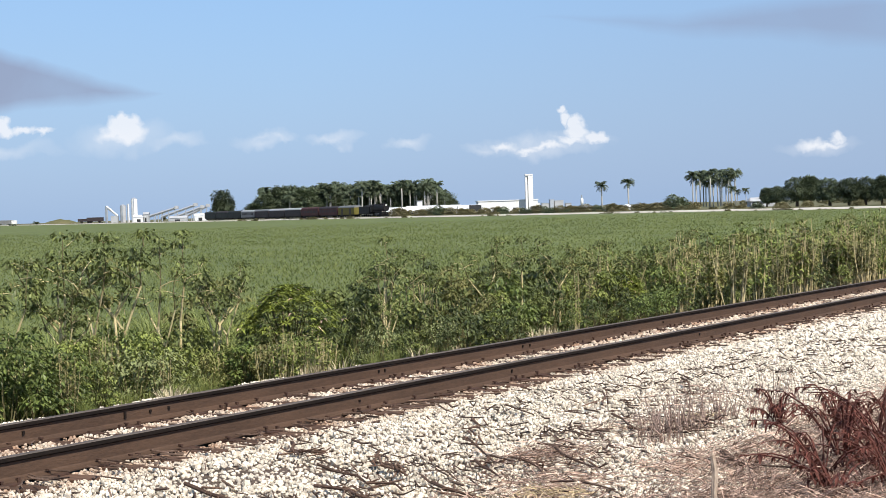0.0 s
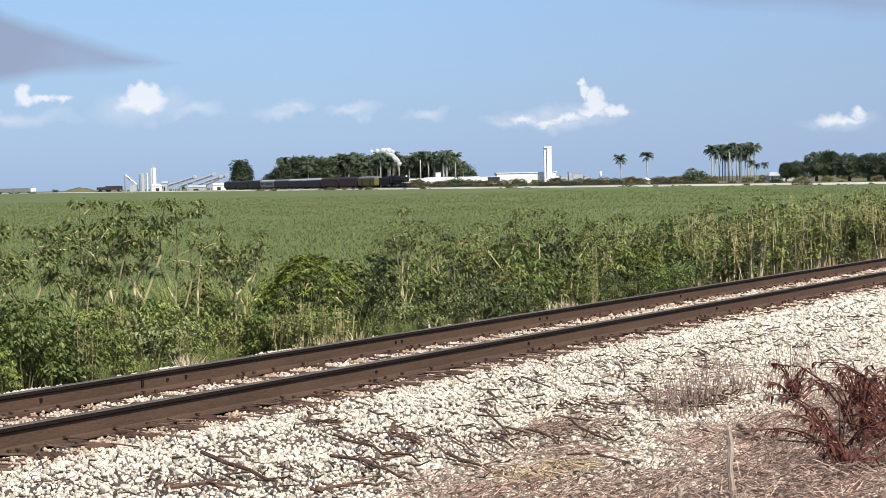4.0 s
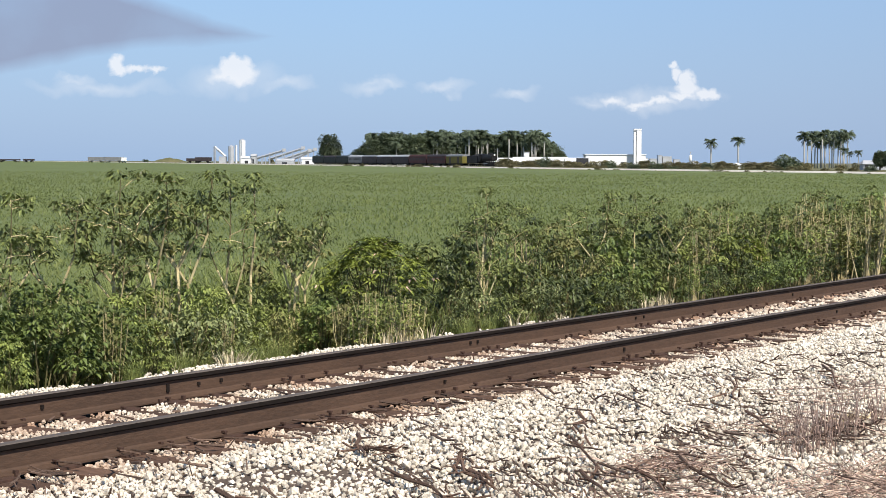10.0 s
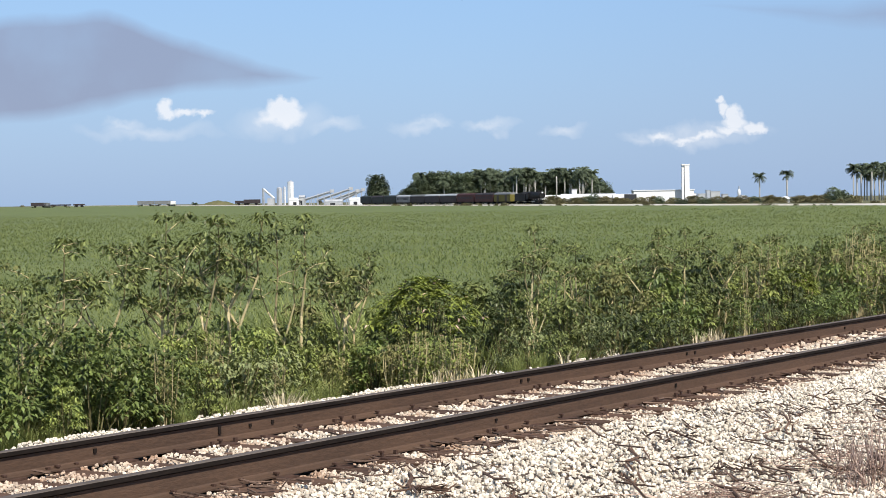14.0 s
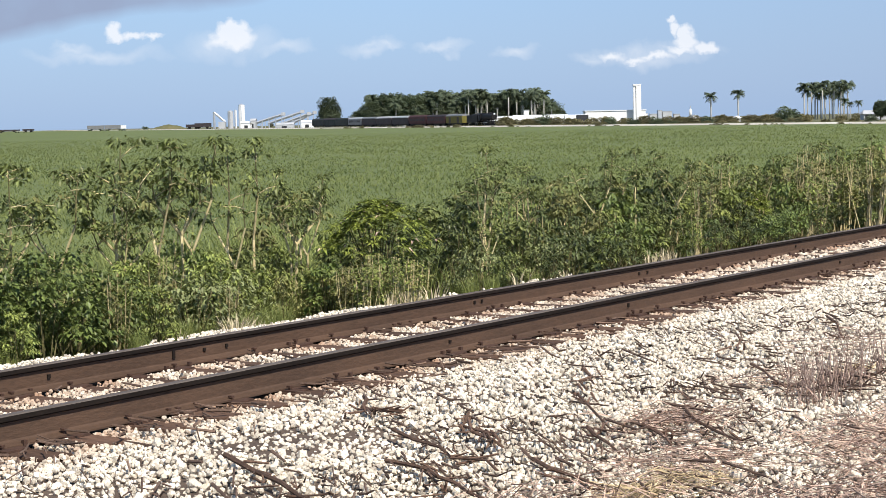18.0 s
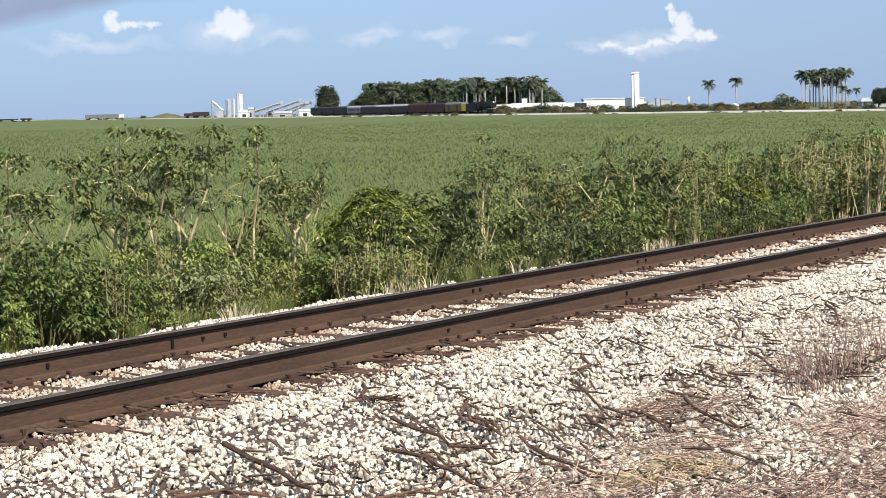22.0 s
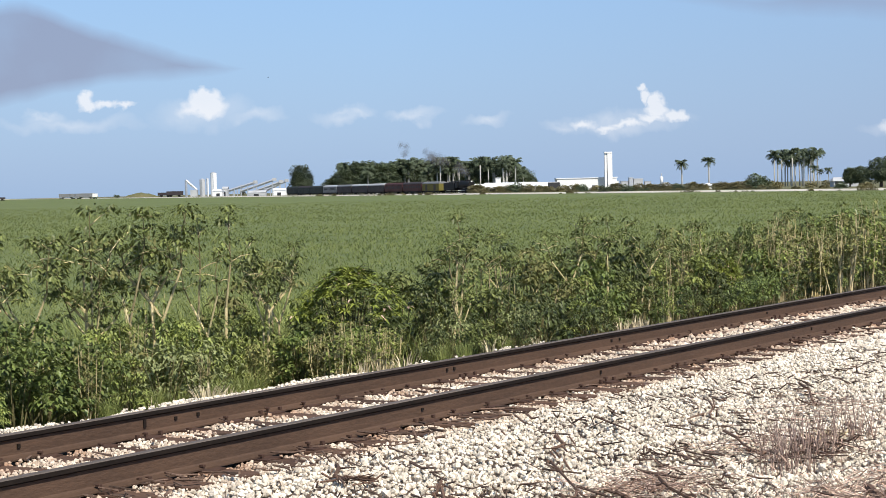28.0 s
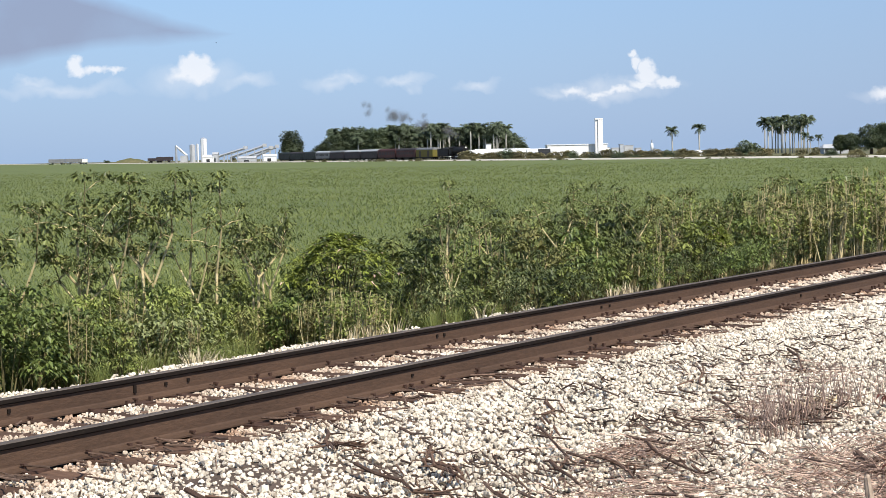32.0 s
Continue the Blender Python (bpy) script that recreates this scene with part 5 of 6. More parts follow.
def build_weeds():
    r = random.Random(17)
    A = [tall_weed(2.0, 100 + k) for k in range(6)]
    thin = tall_weed(2.1, 120, True)
    B = [bushy_weed(1.4, 1.0, 130 + k, (M_LEAF_MID, M_LEAF_DARK, M_LEAF, M_LEAF_CROWN, M_LEAF_OLIVE)[k], ("leafy green bushy weed", "dark green bushy weed", "leafy green bushy weed", "dark green bushy weed", "olive bushy weed with browning leaves")[k], (.098, .09, .088, .10, .085)[k], (820, 860, 860, 800, 800)[k], 15, (.09, .17)) for k in range(5)]
    D = [dry_weed(1.6, .8, 150 + k) for k in range(4)]
    E = [grass_clump(1.0, .5, 160 + k, M_GRASS, "clump of tall light green grass", 150, fat=.55) for k in range(4)]
    F = [grass_clump(.34, .28, 170 + k, M_BLEACHED, "tuft of bleached dry grass by the ballast", 15, "dry_tuft", .2) for k in range(3)]
    G = bushy_weed(.75, .9, 180, M_LEAF_PALE, "low pale green herb by the ballast", .055, 620)
    H = bushy_weed(1.2, 1.3, 190, M_LEAF_MID, "dense broad-leaved green bush by the ballast", .068, 2000)
    J = [bushy_weed(1.2, 1.5, 210 + k, (M_LEAF_MID, M_LEAF_DARK, M_LEAF_MID)[k], "broad clumped bush with deep shade between its leaves", .125, 620, 10, (.11, .20)) for k in range(3)]
    # the plants that stand out
    for x, y, z in ((12.0, 5.2, 1.16), (12.5, 5.2, 1.34), (13.2, 5.3, 1.27), (13.86, 5.2, 1.58), (13.65, 4.8, .98), (14.55, 5.2, 1.52), (15.1, 5.2, 1.57), (15.55, 5.0, 1.10), (16.75, 5.2, 1.17), (17.4, 5.4, 1.10),
                    (11.3, 5.3, 1.24), (10.6, 5.4, 1.28), (9.8, 5.2, 1.1), (11.7, 4.8, .95), (20.95, 5.2, 1.34), (21.35, 5.4, 1.12), (22.5, 5.4, 1.02), (24.1, 5.2, 1.22), (24.7, 5.3, 1.14), (25.4, 5.2, 1.20), (26.6, 5.2, 1.13), (28.3, 5.2, .95), (29.2, 5.2, 1.0), (30.6, 5.3, .96), (32.2, 5.4, 1.0), (34.5, 5.5, 1.12), (36.5, 5.5, 1.2)):
        put(A[r.randrange(6)], x, y, 2.0, z, r, .95, True)
    put(thin, 15.72, 5.2, 2.1, 1.46, r, 1.0, True)
    put(thin, 16.15, 5.2, 2.1, 1.54, r, 1.0, True)
    t = drooping_bush(1.38, 1.32, 200)
    t.matrix_basis = Matrix.Translation((17.55, 4.5, ground_z(4.5)))
    t2 = copy_thing(t, Matrix.Translation((28.4, 4.7, ground_z(4.7))) @ Matrix.Rotation(2, 4, "Z"))
    t2.scale = (.75, .75, .8)
    for x, y, z in ((11.6, 3.9, .55), (10.9, 4.1, .60), (12.2, 4.2, .50), (10.3, 3.9, .5), (12.6, 4.0, .3)):
        put(H, x, y, 1.2, z, r)
    put(G, 13.6, 3.9, .75, .26, r), put(G, 14.2, 4.0, .75, .2, r), put(G, 19.2, 4.1, .75, .12, r), put(G, 20.6, 4.0, .75, .1, r)
    # the mass
    x = 8.0
    while x < 58:
        step = .21 + x * .0045
        for y0, drop in ((3.75, .60 if x > 17 else .42), (4.2, .42 if x > 17 else .3), (4.8, .2), (5.5, .08), (6.3, .0)):
            if r.random() < ((.88 if y0 > 4.5 else .50) if x < 16.6 else .12):
                continue
            y = y0 + r.uniform(-.25, .25) - max(0, min(1.0, (x - 18) * .12)) * max(0, (5.2 - y0) / 1.45) * .95
            z = top_z(x) - drop - r.random() ** 1.3 * .38 - (.25 if 16.9 < x < 19 and y0 < 4.5 else 0)
            z = max(z, ground_z(y) + .3)
            q = r.random()
            dry = .55 if x > 30 else (.16 if 18.5 < x < 24 else .09 if x > 19 else .15)
            xx = x + r.uniform(-.3, .3)
            patch = noise.noise((xx * .45, y * .8, 5))
            z += .16 * patch
            # open ground before the drooping bush
            if beside_bush(xx, y) < .8 and y < 5.2:
                continue
            if 20.5 < x < 34 and y0 < 4.5:
                if r.random() < .6:
                    if r.random() < .62:
                        put(J[r.randrange(3)], xx, y, 1.2, z + .1, r, .95)
                    continue
            if q < dry:
                put(D[r.randrange(4)], xx, y, 1.6, z + .08, r, .9)
            elif q < dry + .16 and y0 > 4.5:
                put(A[r.randrange(6)], xx, y, 2.0, z + .16, r, .8)
            else:
                dark = 23 < x < 33 and y0 < 4.5
                put(B[r.choice((1, 3)) if dark or patch < -.12 or (x > 18 and r.random() < .6) else r.choice((0, 2, 4, 2))], xx, y, 1.4, z, r, 1.15 if dark else .95)
        x += step * 2.0
    # the stand of dry stalks farther down the line
    for k in range(48):
        x = 27.5 + 16 * r.random()
        y = r.uniform(2.5, 4.6)
        put(D[k % 4], x, y, 1.6, ground_z(y) + r.uniform(.9, 1.45), r, 1.1)
    # grass behind and between
    s = Soup()
    for k in range(520):
        cx, cy = 8 + 55 * r.random() ** 1.3, r.uniform(4.9, 12.0)
        hh = r.uniform(.65, 1.3)
        for j in range(80):
            a, q = r.uniform(0, 6.28), r.random() ** .6 * .40
            s.blade((cx + math.cos(a) * q, cy + math.sin(a) * q, ground_z(cy) - .05), (math.cos(a) * .35 + r.uniform(-.2, .2), math.sin(a) * .35 + r.uniform(-.2, .2), 1), hh * r.uniform(.5, 1), .009 + .008 * r.random(), r.uniform(.05, .35))
    tagged(new("tall_grass", s.mesh("tall_grass", M_GRASS)), "tall light green grass behind and between the weeds", "grass", kind="stuff")
    for k in range(46):
        x = 9.5 + 10 * r.random()
        y = r.uniform(3.45, 3.9)
        if beside_bush(x, y) < .9:
            continue
        put(E[k % 4], x, y, 1.0, ground_z(y) + r.uniform(.2, .42), r, .9)
    for k in range(110):
        x, y = r.uniform(9, 15.8), r.uniform(4.4, 7.2)
        if beside_bush(x, y) < .9:
            continue
        put(E[k % 4], x, y, 1.0, ground_z(y) + r.uniform(.5, .95), r, 1.2)
    # leafy weeds that fill in among the feet of the tall ones
    for k in range(20):
        x, y = (r.uniform(14.0, 16.4), r.uniform(4.4, 5.2)) if k < 14 else (r.uniform(11.3, 13.7), r.uniform(4.6, 5.3))
        top = r.uniform(.0, .48) if k < 14 else r.uniform(.1, .4)
        if k % 5 == 4:
            put(D[k % 4], x, y, 1.6, top + .15, r, 1.0)
        else:
            put(B[(0, 2, 3, 2)[k % 4]], x, y, 1.4, top, r, .8)
    # low herbs and half-dry weeds before the drooping bush
    for k in range(16):
        x, y = 15.9 + 1.5 * r.random(), r.uniform(4.0, 4.8)
        put(B[r.choice((0, 2, 4))] if k % 3 else D[k % 4], x, y, 1.4 if k % 3 else 1.6, ground_z(y) + r.uniform(.4, .75), r, 1.1)
    for k in range(9):
        x, y = 16.6 + r.uniform(-.7, .7), r.uniform(3.5, 4.0)
        put(D[k % 4], x, y, 1.6, ground_z(y) + r.uniform(.25, .5), r, 1.3)
    for k in range(24):
        x = r.choice((r.uniform(10, 20), r.gauss(13.4, .4), r.gauss(13.6, .3), r.gauss(16.6, .25), r.gauss(21.6, .5)))
        y = r.uniform(3.15, 3.55) - max(0, min(.7, (x - 17) * .1))
        put(F[k % 3], x, y, .34, ground_z(y) + r.uniform(.14, .36), r, .9)
    for k in range(2):
        put(F[k % 3], 16.85 + r.uniform(-.15, .15), 3.6 + r.uniform(-.1, .1), .34, ground_z(3.6) + r.uniform(.45, .62), r, .5)
    discard(A + [thin] + J + B + D + E + F + [G, H])


build_weeds()


# ---------------------------------------------------------------- ballast and litter
def rock_shapes(n, seed):
    """Unit stones: shaken solids of ten corners and sixteen faces."""
    rs = np.random.RandomState(seed)
    ring = lambda z, turn: [(.86 * math.cos(turn + k * math.pi / 2), .86 * math.sin(turn + k * math.pi / 2), z) for k in range(4)]
    v = np.array([(0, 0, 1.0)] + ring(.42, 0) + ring(-.42, math.pi / 4) + [(0, 0, -1.0)])
    f = []
    for k in range(4):
        a, b = 1 + k, 1 + (k + 1) % 4
        c, d = 5 + k, 5 + (k + 1) % 4
        f += [(0, a, b), (a, c, b), (b, c, d), (c, 9, d)]
    f = np.array(f)
    shapes = []
    for k in range(n):
        shapes.append(v * (1 + rs.uniform(-.30, .30, (len(v), 3))) * np.array([1.0, rs.uniform(.7, 1.0), rs.uniform(.6, .9)]))
    return np.array(shapes), f


def turns(rs, n):
    q = rs.normal(size=(n, 4))
    q /= np.linalg.norm(q, axis=1)[:, None]
    w, x, y, z = q.T
    return np.stack([np.stack([1 - 2 * (y * y + z * z), 2 * (x * y - z * w), 2 * (x * z + y * w)], 1), np.stack([2 * (x * y + z * w), 1 - 2 * (x * x + z * z), 2 * (y * z - x * w)], 1), np.stack([2 * (x * z - y * w), 2 * (y * z + x * w), 1 - 2 * (x * x + y * y)], 1)], 1)


def in_view(x, y, slack=0.0):
    """Whether a place on the near ground can come into view."""
    a = np.degrees(np.arctan2(y - EYE.y, x - EYE.x))
    return (a > 9.5 - slack) & (a < 52 + slack) & (np.hypot(x - EYE.x, y - EYE.y) > 7.0)


def clear_of_ties(x, y):
    k = (x - 1.2) / 0.52
    off = np.abs(k - np.round(k)) * 0.52
    return ~((off < np.where(y < 0, 0.095, 0.075)) & (y > -0.40) & (y < 1.9))


def ballast(name, step, x0, x1, size, seed, shapes, f, keep):
    rs = np.random.RandomState(seed)
    gx, gy = np.meshgrid(np.arange(x0, x1, step), np.arange(-6.6, 3.35, step * .87))
    gx = gx + (np.arange(gx.shape[0]) % 2)[:, None] * step / 2
    x = gx.ravel() + rs.uniform(-.32, .32, gx.size) * step
    y = gy.ravel() + rs.uniform(-.32, .32, gx.size) * step
    ok = in_view(x, y) & clear_of_ties(x, y) & keep(rs, x, y)
    ok &= y < 2.92 - np.clip((x - 14) * .1, 0, .95) + .20 * np.sin(x * 2.3) * np.sin(x * .9 + 1) + .16 * np.sin(x * 7.1 + 2 * np.sin(x * 3)) + rs.uniform(-.12, .12, len(x))
    ok &= rs.random_sample(len(x)) > .17
    # no stones where the rails stand
    ok &= ~((np.abs(y - .037) < .09) | (np.abs(y - 1.542) < .09))
    x, y = x[ok], y[ok]
    n = len(x)
    sz = size * rs.uniform(.6, 1.2, n)
    z = np.array([ground_z(b) for b in y]) + sz * .3 + rs.uniform(-.018, .028, n)
    z += np.where((y > -.5) & (y < 2.1), -.0, 0) + .012 * np.sin(x * 3.1 + y * 2.3)
    z = np.where((y > -.7) & (y < 2.2), -.195 - .010 * (y < 0) + rs.uniform(-.022, .010, n), z)
    R3 = turns(rs, n)
    pick = rs.randint(0, len(shapes), n)
    v = np.einsum("nij,nkj->nki", R3, shapes[pick]) * sz[:, None, None] + np.stack([x, y, z], 1)[:, None, :]
    m = shapes.shape[1]
    faces = (f[None] + (np.arange(n) * m)[:, None, None]).reshape(-1, 3)
    return fast_mesh(name, v.reshape(-1, 3), faces, M_STONE), n


def build_ballast():
    shapes, f = rock_shapes(10, 4)
    rich = lambda rs, x, y: rs.random_sample(len(x)) < np.clip(1.0 - np.clip(np.interp(x, (6.6, 7.2, 7.8, 8.6, 9.4, 14.0), (-3.5, -3.1, -2.95, -3.3, -3.8, -3.8)) + .2 - y + .45 * np.sin(x * 1.1) * np.sin(y * 2.3 + x), 0, 9) * .45, .2, 1)
    near, n1 = ballast("ballast_near", .0355, 4.5, 19, .0208, 21, shapes, f, rich)
    mid, n2 = ballast("ballast_beyond", .06, 18.95, 36, .036, 22, shapes, f, rich)
    distant, n3 = ballast("ballast_distant", .11, 36, 70, .066, 23, shapes, f, rich)
    bed = tagged(new("ballast_bed"), "bed of pale crushed limestone ballast", "ballast", kind="structure")
    for me in (near, mid, distant):
        ob = new("stones", me)
        ob.parent = bed
        tagged(ob, "loose pale limestone stones", kind="stuff")
    r = random.Random(33)
    ms = []
    for k in range(8):
        me = bpy.data.meshes.new("stone")
        me.from_pydata([tuple(p) for p in shapes[k]], [], [tuple(int(i) for i in q) for q in f])
        me.materials.append(M_STONE)
        ms.append(me)
    for k in range(290):
        a, d = radians(r.uniform(19, 46)), r.uniform(8.3, 13)
        x, y = EYE.x + d * math.cos(a), EYE.y + d * math.sin(a)
        if y > -.55:
            continue
        ob = new("stone", ms[k % 8])
        ob.parent = bed
        q = r.uniform(.024, .042)
        ob.matrix_basis = Matrix.LocRotScale((x, y, ground_z(y) + .03 + q * .3), Euler((r.uniform(0, 6), r.uniform(0, 6), r.uniform(0, 6))), (q, q, q))


def straw_edge(x):
    """Where along y the stones give way to straw."""
    return float(np.interp(x, (6.6, 7.2, 7.8, 8.6, 9.4, 14.0), (-3.5, -3.1, -2.95, -3.3, -3.8, -3.8)))


def stick_into(s, r, x, y, length, turn, rad, lift=1.0):
    g = ground_z(y) + .055
    w = Vector((math.cos(turn), math.sin(turn), 0))
    p = Vector((x, y, g + rad))
    b = Vector((-w.y, w.x, 0)) * r.uniform(-.025, .025) * length
    a, c = p - w * length / 2, p + w * length / 2
    a.z += r.uniform(-.02, .04) * lift
    c.z += r.uniform(-.02, .05) * lift
    if r.random() < .25:
        s.tube([a, p + b, c], [rad, rad * .9, rad * .6], 5)
    else:
        s.tube([a, c], [rad, rad * .7], 5)


def build_litter():
    r = random.Random(44)
    s = Soup()
    heading = math.atan2(-.79, -.68)
    for k in range(4300):
        a = radians(r.uniform(12, 50))
        d = 8 + 16 * r.random() ** 1.2
        x, y = d * math.cos(a), EYE.y + d * math.sin(a)
        if y > -.35 or y < -6.4:
            continue
        dense = .06 + .28 * (noise.noise((x * .9, y * 1.2, 2)) > .12) if y < -1.0 else .2
        if r.random() > dense:
            continue
        t = heading + (r.gauss(0, .12) if r.random() < .8 else r.gauss(0, .7))
        stick_into(s, r, x, y, r.uniform(.05, .22), t, r.uniform(.003, .0085))
    # thicker drifts of broken sticks
    for cx, cy, n, rad in ((15.0, -1.4, 80, .5), (12.5, -1.35, 50, .3), (7.6, -2.2, 50, .3), (8.4, -2.45, 55, .32), (10.2, -.72, 30, .18), (14.0, -1.3, 60, .4), (9.4, -2.6, 50, .3), (11.4, -2.1, 60, .35), (8.9, -2.8, 50, .3), (16.4, -1.7, 80, .5), (13.2, -2.3, 60, .4), (18.5, -1.6, 70, .6), (17.4, -2.4, 110, .6), (20.2, -1.9, 150, .8), (22.6, -2.0, 150, .9), (25.2, -2.1, 170, 1.1), (21.0, -2.9, 120, .8), (6.9, -1.7, 40, .3), (10.6, -3.0, 60, .35), (12.2, -3.15, 120, .28), (12.9, -3.1, 110, .28), (11.6, -2.45, 90, .25), (9.6, -2.2, 50, .2)):
        for k in range(n):
            if r.random() < .55:
                continue
            x, y = r.gauss(cx, rad), r.gauss(cy, rad * .55)
            stick_into(s, r, x, y, r.uniform(.05, .26), heading + r.gauss(0, .25), r.uniform(.003, .008))
    # short sticks between and on the ties
    for k in range(380):
        x, y = 6 + 28 * r.random() ** 1.3, r.choice((r.uniform(-.75, -.1), r.uniform(-.5, -.1), r.uniform(.2, 1.4)))
        stick_into(s, r, x, y, r.uniform(.06, .22), r.gauss(1.57, .5), r.uniform(.005, .012), .4)
    tagged(new("stick_litter", s.mesh("stick_litter", M_TWIG)), "litter of broken dead cane sticks on the ballast", "sticks", kind="stuff")
    # the larger ones, each on its own
    for k in range(60):
        a = radians(r.uniform(17, 45))
        d = r.uniform(8.6, 14.5)
        x, y = d * math.cos(a), EYE.y + d * math.sin(a)
        if y > -.7:
            continue
        s = Soup()
        rr = random.Random(500 + k)
        L2 = rr.uniform(.2, .55)
        stick_into(s, rr, 0, y, L2, heading + rr.gauss(0, .15), rr.uniform(.006, .012))
        ob = new("cane_stick", s.mesh("cane_stick", M_TWIG))
        ob.location.x = x
        tagged(ob, "dead brown cane stick lying on the ballast", "stick", "cane sticks on the ballast")
    # crooked branches that lie among them, with broken sticks along each
    bits = Soup()
    for thick, *way in ((.016, (8.09, -1.16), (7.57, -2.03), (7.28, -2.37)), (.015, (8.59, -1.91), (8.39, -2.4), (8.11, -2.88)), (.013, (9.89, -1.59), (9.36, -2.2)), (.017, (10.25, -.55), (9.82, -.85), (9.91, -1.02)),
                        (.014, (7.48, -2.41), (7.41, -2.63), (7.8, -2.66), (7.96, -2.78)), (.016, (7.0, -1.67), (7.3, -2.03)), (.012, (9.37, -1.42), (8.94, -2.11), (8.78, -2.51)), (.014, (9.08, -2.58), (8.67, -3.29)),
                        (.011, (11.27, -1.64), (10.09, -2.52)), (.011, (10.05, -1.46), (9.31, -2.18)), (.013, (10.14, -2.33), (9.64, -2.84)), (.012, (11.09, -2.55), (10.37, -3.3)), (.013, (10.49, -2.54), (10.05, -2.98)),
                        (.032, (11.49, -3.88), (11.01, -4.25)), (.012, (14.8, -1.3), (13.9, -1.7)), (.012, (16.4, -1.5), (15.2, -2.1)), (.012, (13.3, -2.1), (12.5, -2.7)), (.013, (12.2, -1.2), (11.5, -1.6))):
        ends = [Vector((x * .957, EYE.y + (y - EYE.y) * .957, 0)) for x, y in way]
        pts = []
        for a, b in zip(ends, ends[1:]):
            for f in (0, .33, .67):
                p = a.lerp(b, f)
                pts.append(Vector((p.x + r.gauss(0, .025), p.y + r.gauss(0, .025), ground_z(p.y) + .065 + r.uniform(0, .03))))
        pts.append(ends[-1] + Vector((0, 0, ground_z(ends[-1].y) + .07)))
        foot = pts[0].copy()
        s = Soup()
        s.tube([p - foot for p in pts], [thick * (1 - .6 * k / len(pts)) for k in range(len(pts))], 6)
        for k in range(1, len(pts) - 1, 2):
            d = (pts[k + 1] - pts[k - 1]).normalized()
            d.rotate(Euler((0, 0, r.choice((-.6, .6)) + r.uniform(-.2, .2))))
            s.tube([pts[k] - foot, pts[k] - foot + d * r.uniform(.08, .2) + Vector((0, 0, .03))], [thick * .45, thick * .2], 5)
        ob = new("branch", s.mesh("branch", M_BRANCH))
        ob.location = foot
        tagged(ob, "crooked red-brown dead branch on the ballast", "branch", "dead branches on the ballast")
        total = sum((b - a).length for a, b in zip(pts, pts[1:]))
        for k in range(int(7 * total) + 3):
            i = r.randrange(len(pts) - 1)
            p = pts[i].lerp(pts[i + 1], r.random())
            d = pts[i + 1] - pts[i]
            stick_into(bits, r, p.x + r.gauss(0, .06), p.y + r.gauss(0, .06), r.uniform(.06, .24), math.atan2(d.y, d.x) + r.gauss(0, .3), r.uniform(.003, .010))
    tagged(new("stick_litter", bits.mesh("stick_litter", M_BRANCH)), "broken red-brown sticks along the dead branches", "sticks", kind="stuff")
    # matted straw where the stones thin out
    s = Soup()
    for k in range(24000):
        x, y = 6.6 + 10.5 * r.random(), -2.7 - 3.6 * r.random() ** .85
        if r.random() > max(.06, min(1, (straw_edge(x) - .12 - y + .8 * noise.noise((x * .7, y * .9, 7))) / .6)):
            continue
        g = ground_z(y) + r.uniform(.03, .09)
        a = r.uniform(0, 6.28) if r.random() < .4 else heading + r.gauss(0, .5)
        L2 = r.uniform(.06, .24)
        q = r.uniform(.0018, .0042)
        s.tube([(x, y, g), (x + math.cos(a) * L2, y + math.sin(a) * L2, g + r.uniform(-.03, .09))], [q, q * .7], 3, cap=False)
    for cx, cy, n, rad in ((10.5, -2.75, 420, .3), (9.3, -3.4, 500, .4), (12.4, -2.6, 160, .35), (14.5, -2.3, 200, .5)):
        for k in range(n):
            x, y = r.gauss(cx, rad), r.gauss(cy, rad * .6)
            a = heading + r.gauss(0, .6)
            L2 = r.uniform(.06, .26)
            q = r.uniform(.0018, .004)
            s.tube([(x, y, ground_z(y) + r.uniform(.03, .07)), (x + math.cos(a) * L2, y + math.sin(a) * L2, ground_z(y) + r.uniform(.03, .1))], [q, q * .7], 3, cap=False)
    tagged(new("straw_mat", s.mesh("straw_mat", M_STRAW)), "matted dry straw and stalks on the ground", "straw", kind="stuff")
    s = Soup()
    for cx, cy, n, rad in ((8.45, -3.6, 150, .15), (8.9, -3.7, 90, .14), (13.2, -2.95, 50, .1)):
        for k in range(n):
            x, y = r.gauss(cx, rad), r.gauss(cy, rad * .7)
            a, L2, q = r.uniform(0, 6.28), r.uniform(.05, .2), r.uniform(.002, .005)
            s.tube([(x, y, ground_z(y) + r.uniform(.03, .06)), (x + math.cos(a) * L2, y + math.sin(a) * L2, ground_z(y) + r.uniform(.04, .1))], [q, q * .7], 3, cap=False)
    tagged(new("yellow_straw", s.mesh("yellow_straw", M_YELLOW_STRAW)), "patches of pale yellow straw on the ballast", "straw", kind="stuff")
    # upright dry stalks
    for cx, cy, n, hh in ((11.9, -3.35, 30, .28), (12.4, -3.2, 54, .36), (12.9, -3.15, 50, .38), (13.6, -3.25, 40, .4), (14.6, -3.4, 30, .42), (10.0, -4.9, 16, .26)):
        s = Soup()
        for k in range(n + n // 2):
            x, y = r.gauss(0, .17), r.gauss(0, .12)
            q = hh * (.25 + .75 * r.random() ** 1.6)
            s.tube([(x, y, 0), (x + r.uniform(-.3, .3) * q, y + r.uniform(-.3, .3) * q, q)], [.0042, .0022], 3)
        ob = new("dry_stalks", s.mesh("dry_stalks", M_STRAW))
        ob.location = (cx - .25, cy + .1, ground_z(cy) + .01)
        tagged(ob, "stand of thin upright dry stalks by the ballast", "dry stalks", kind="stuff")
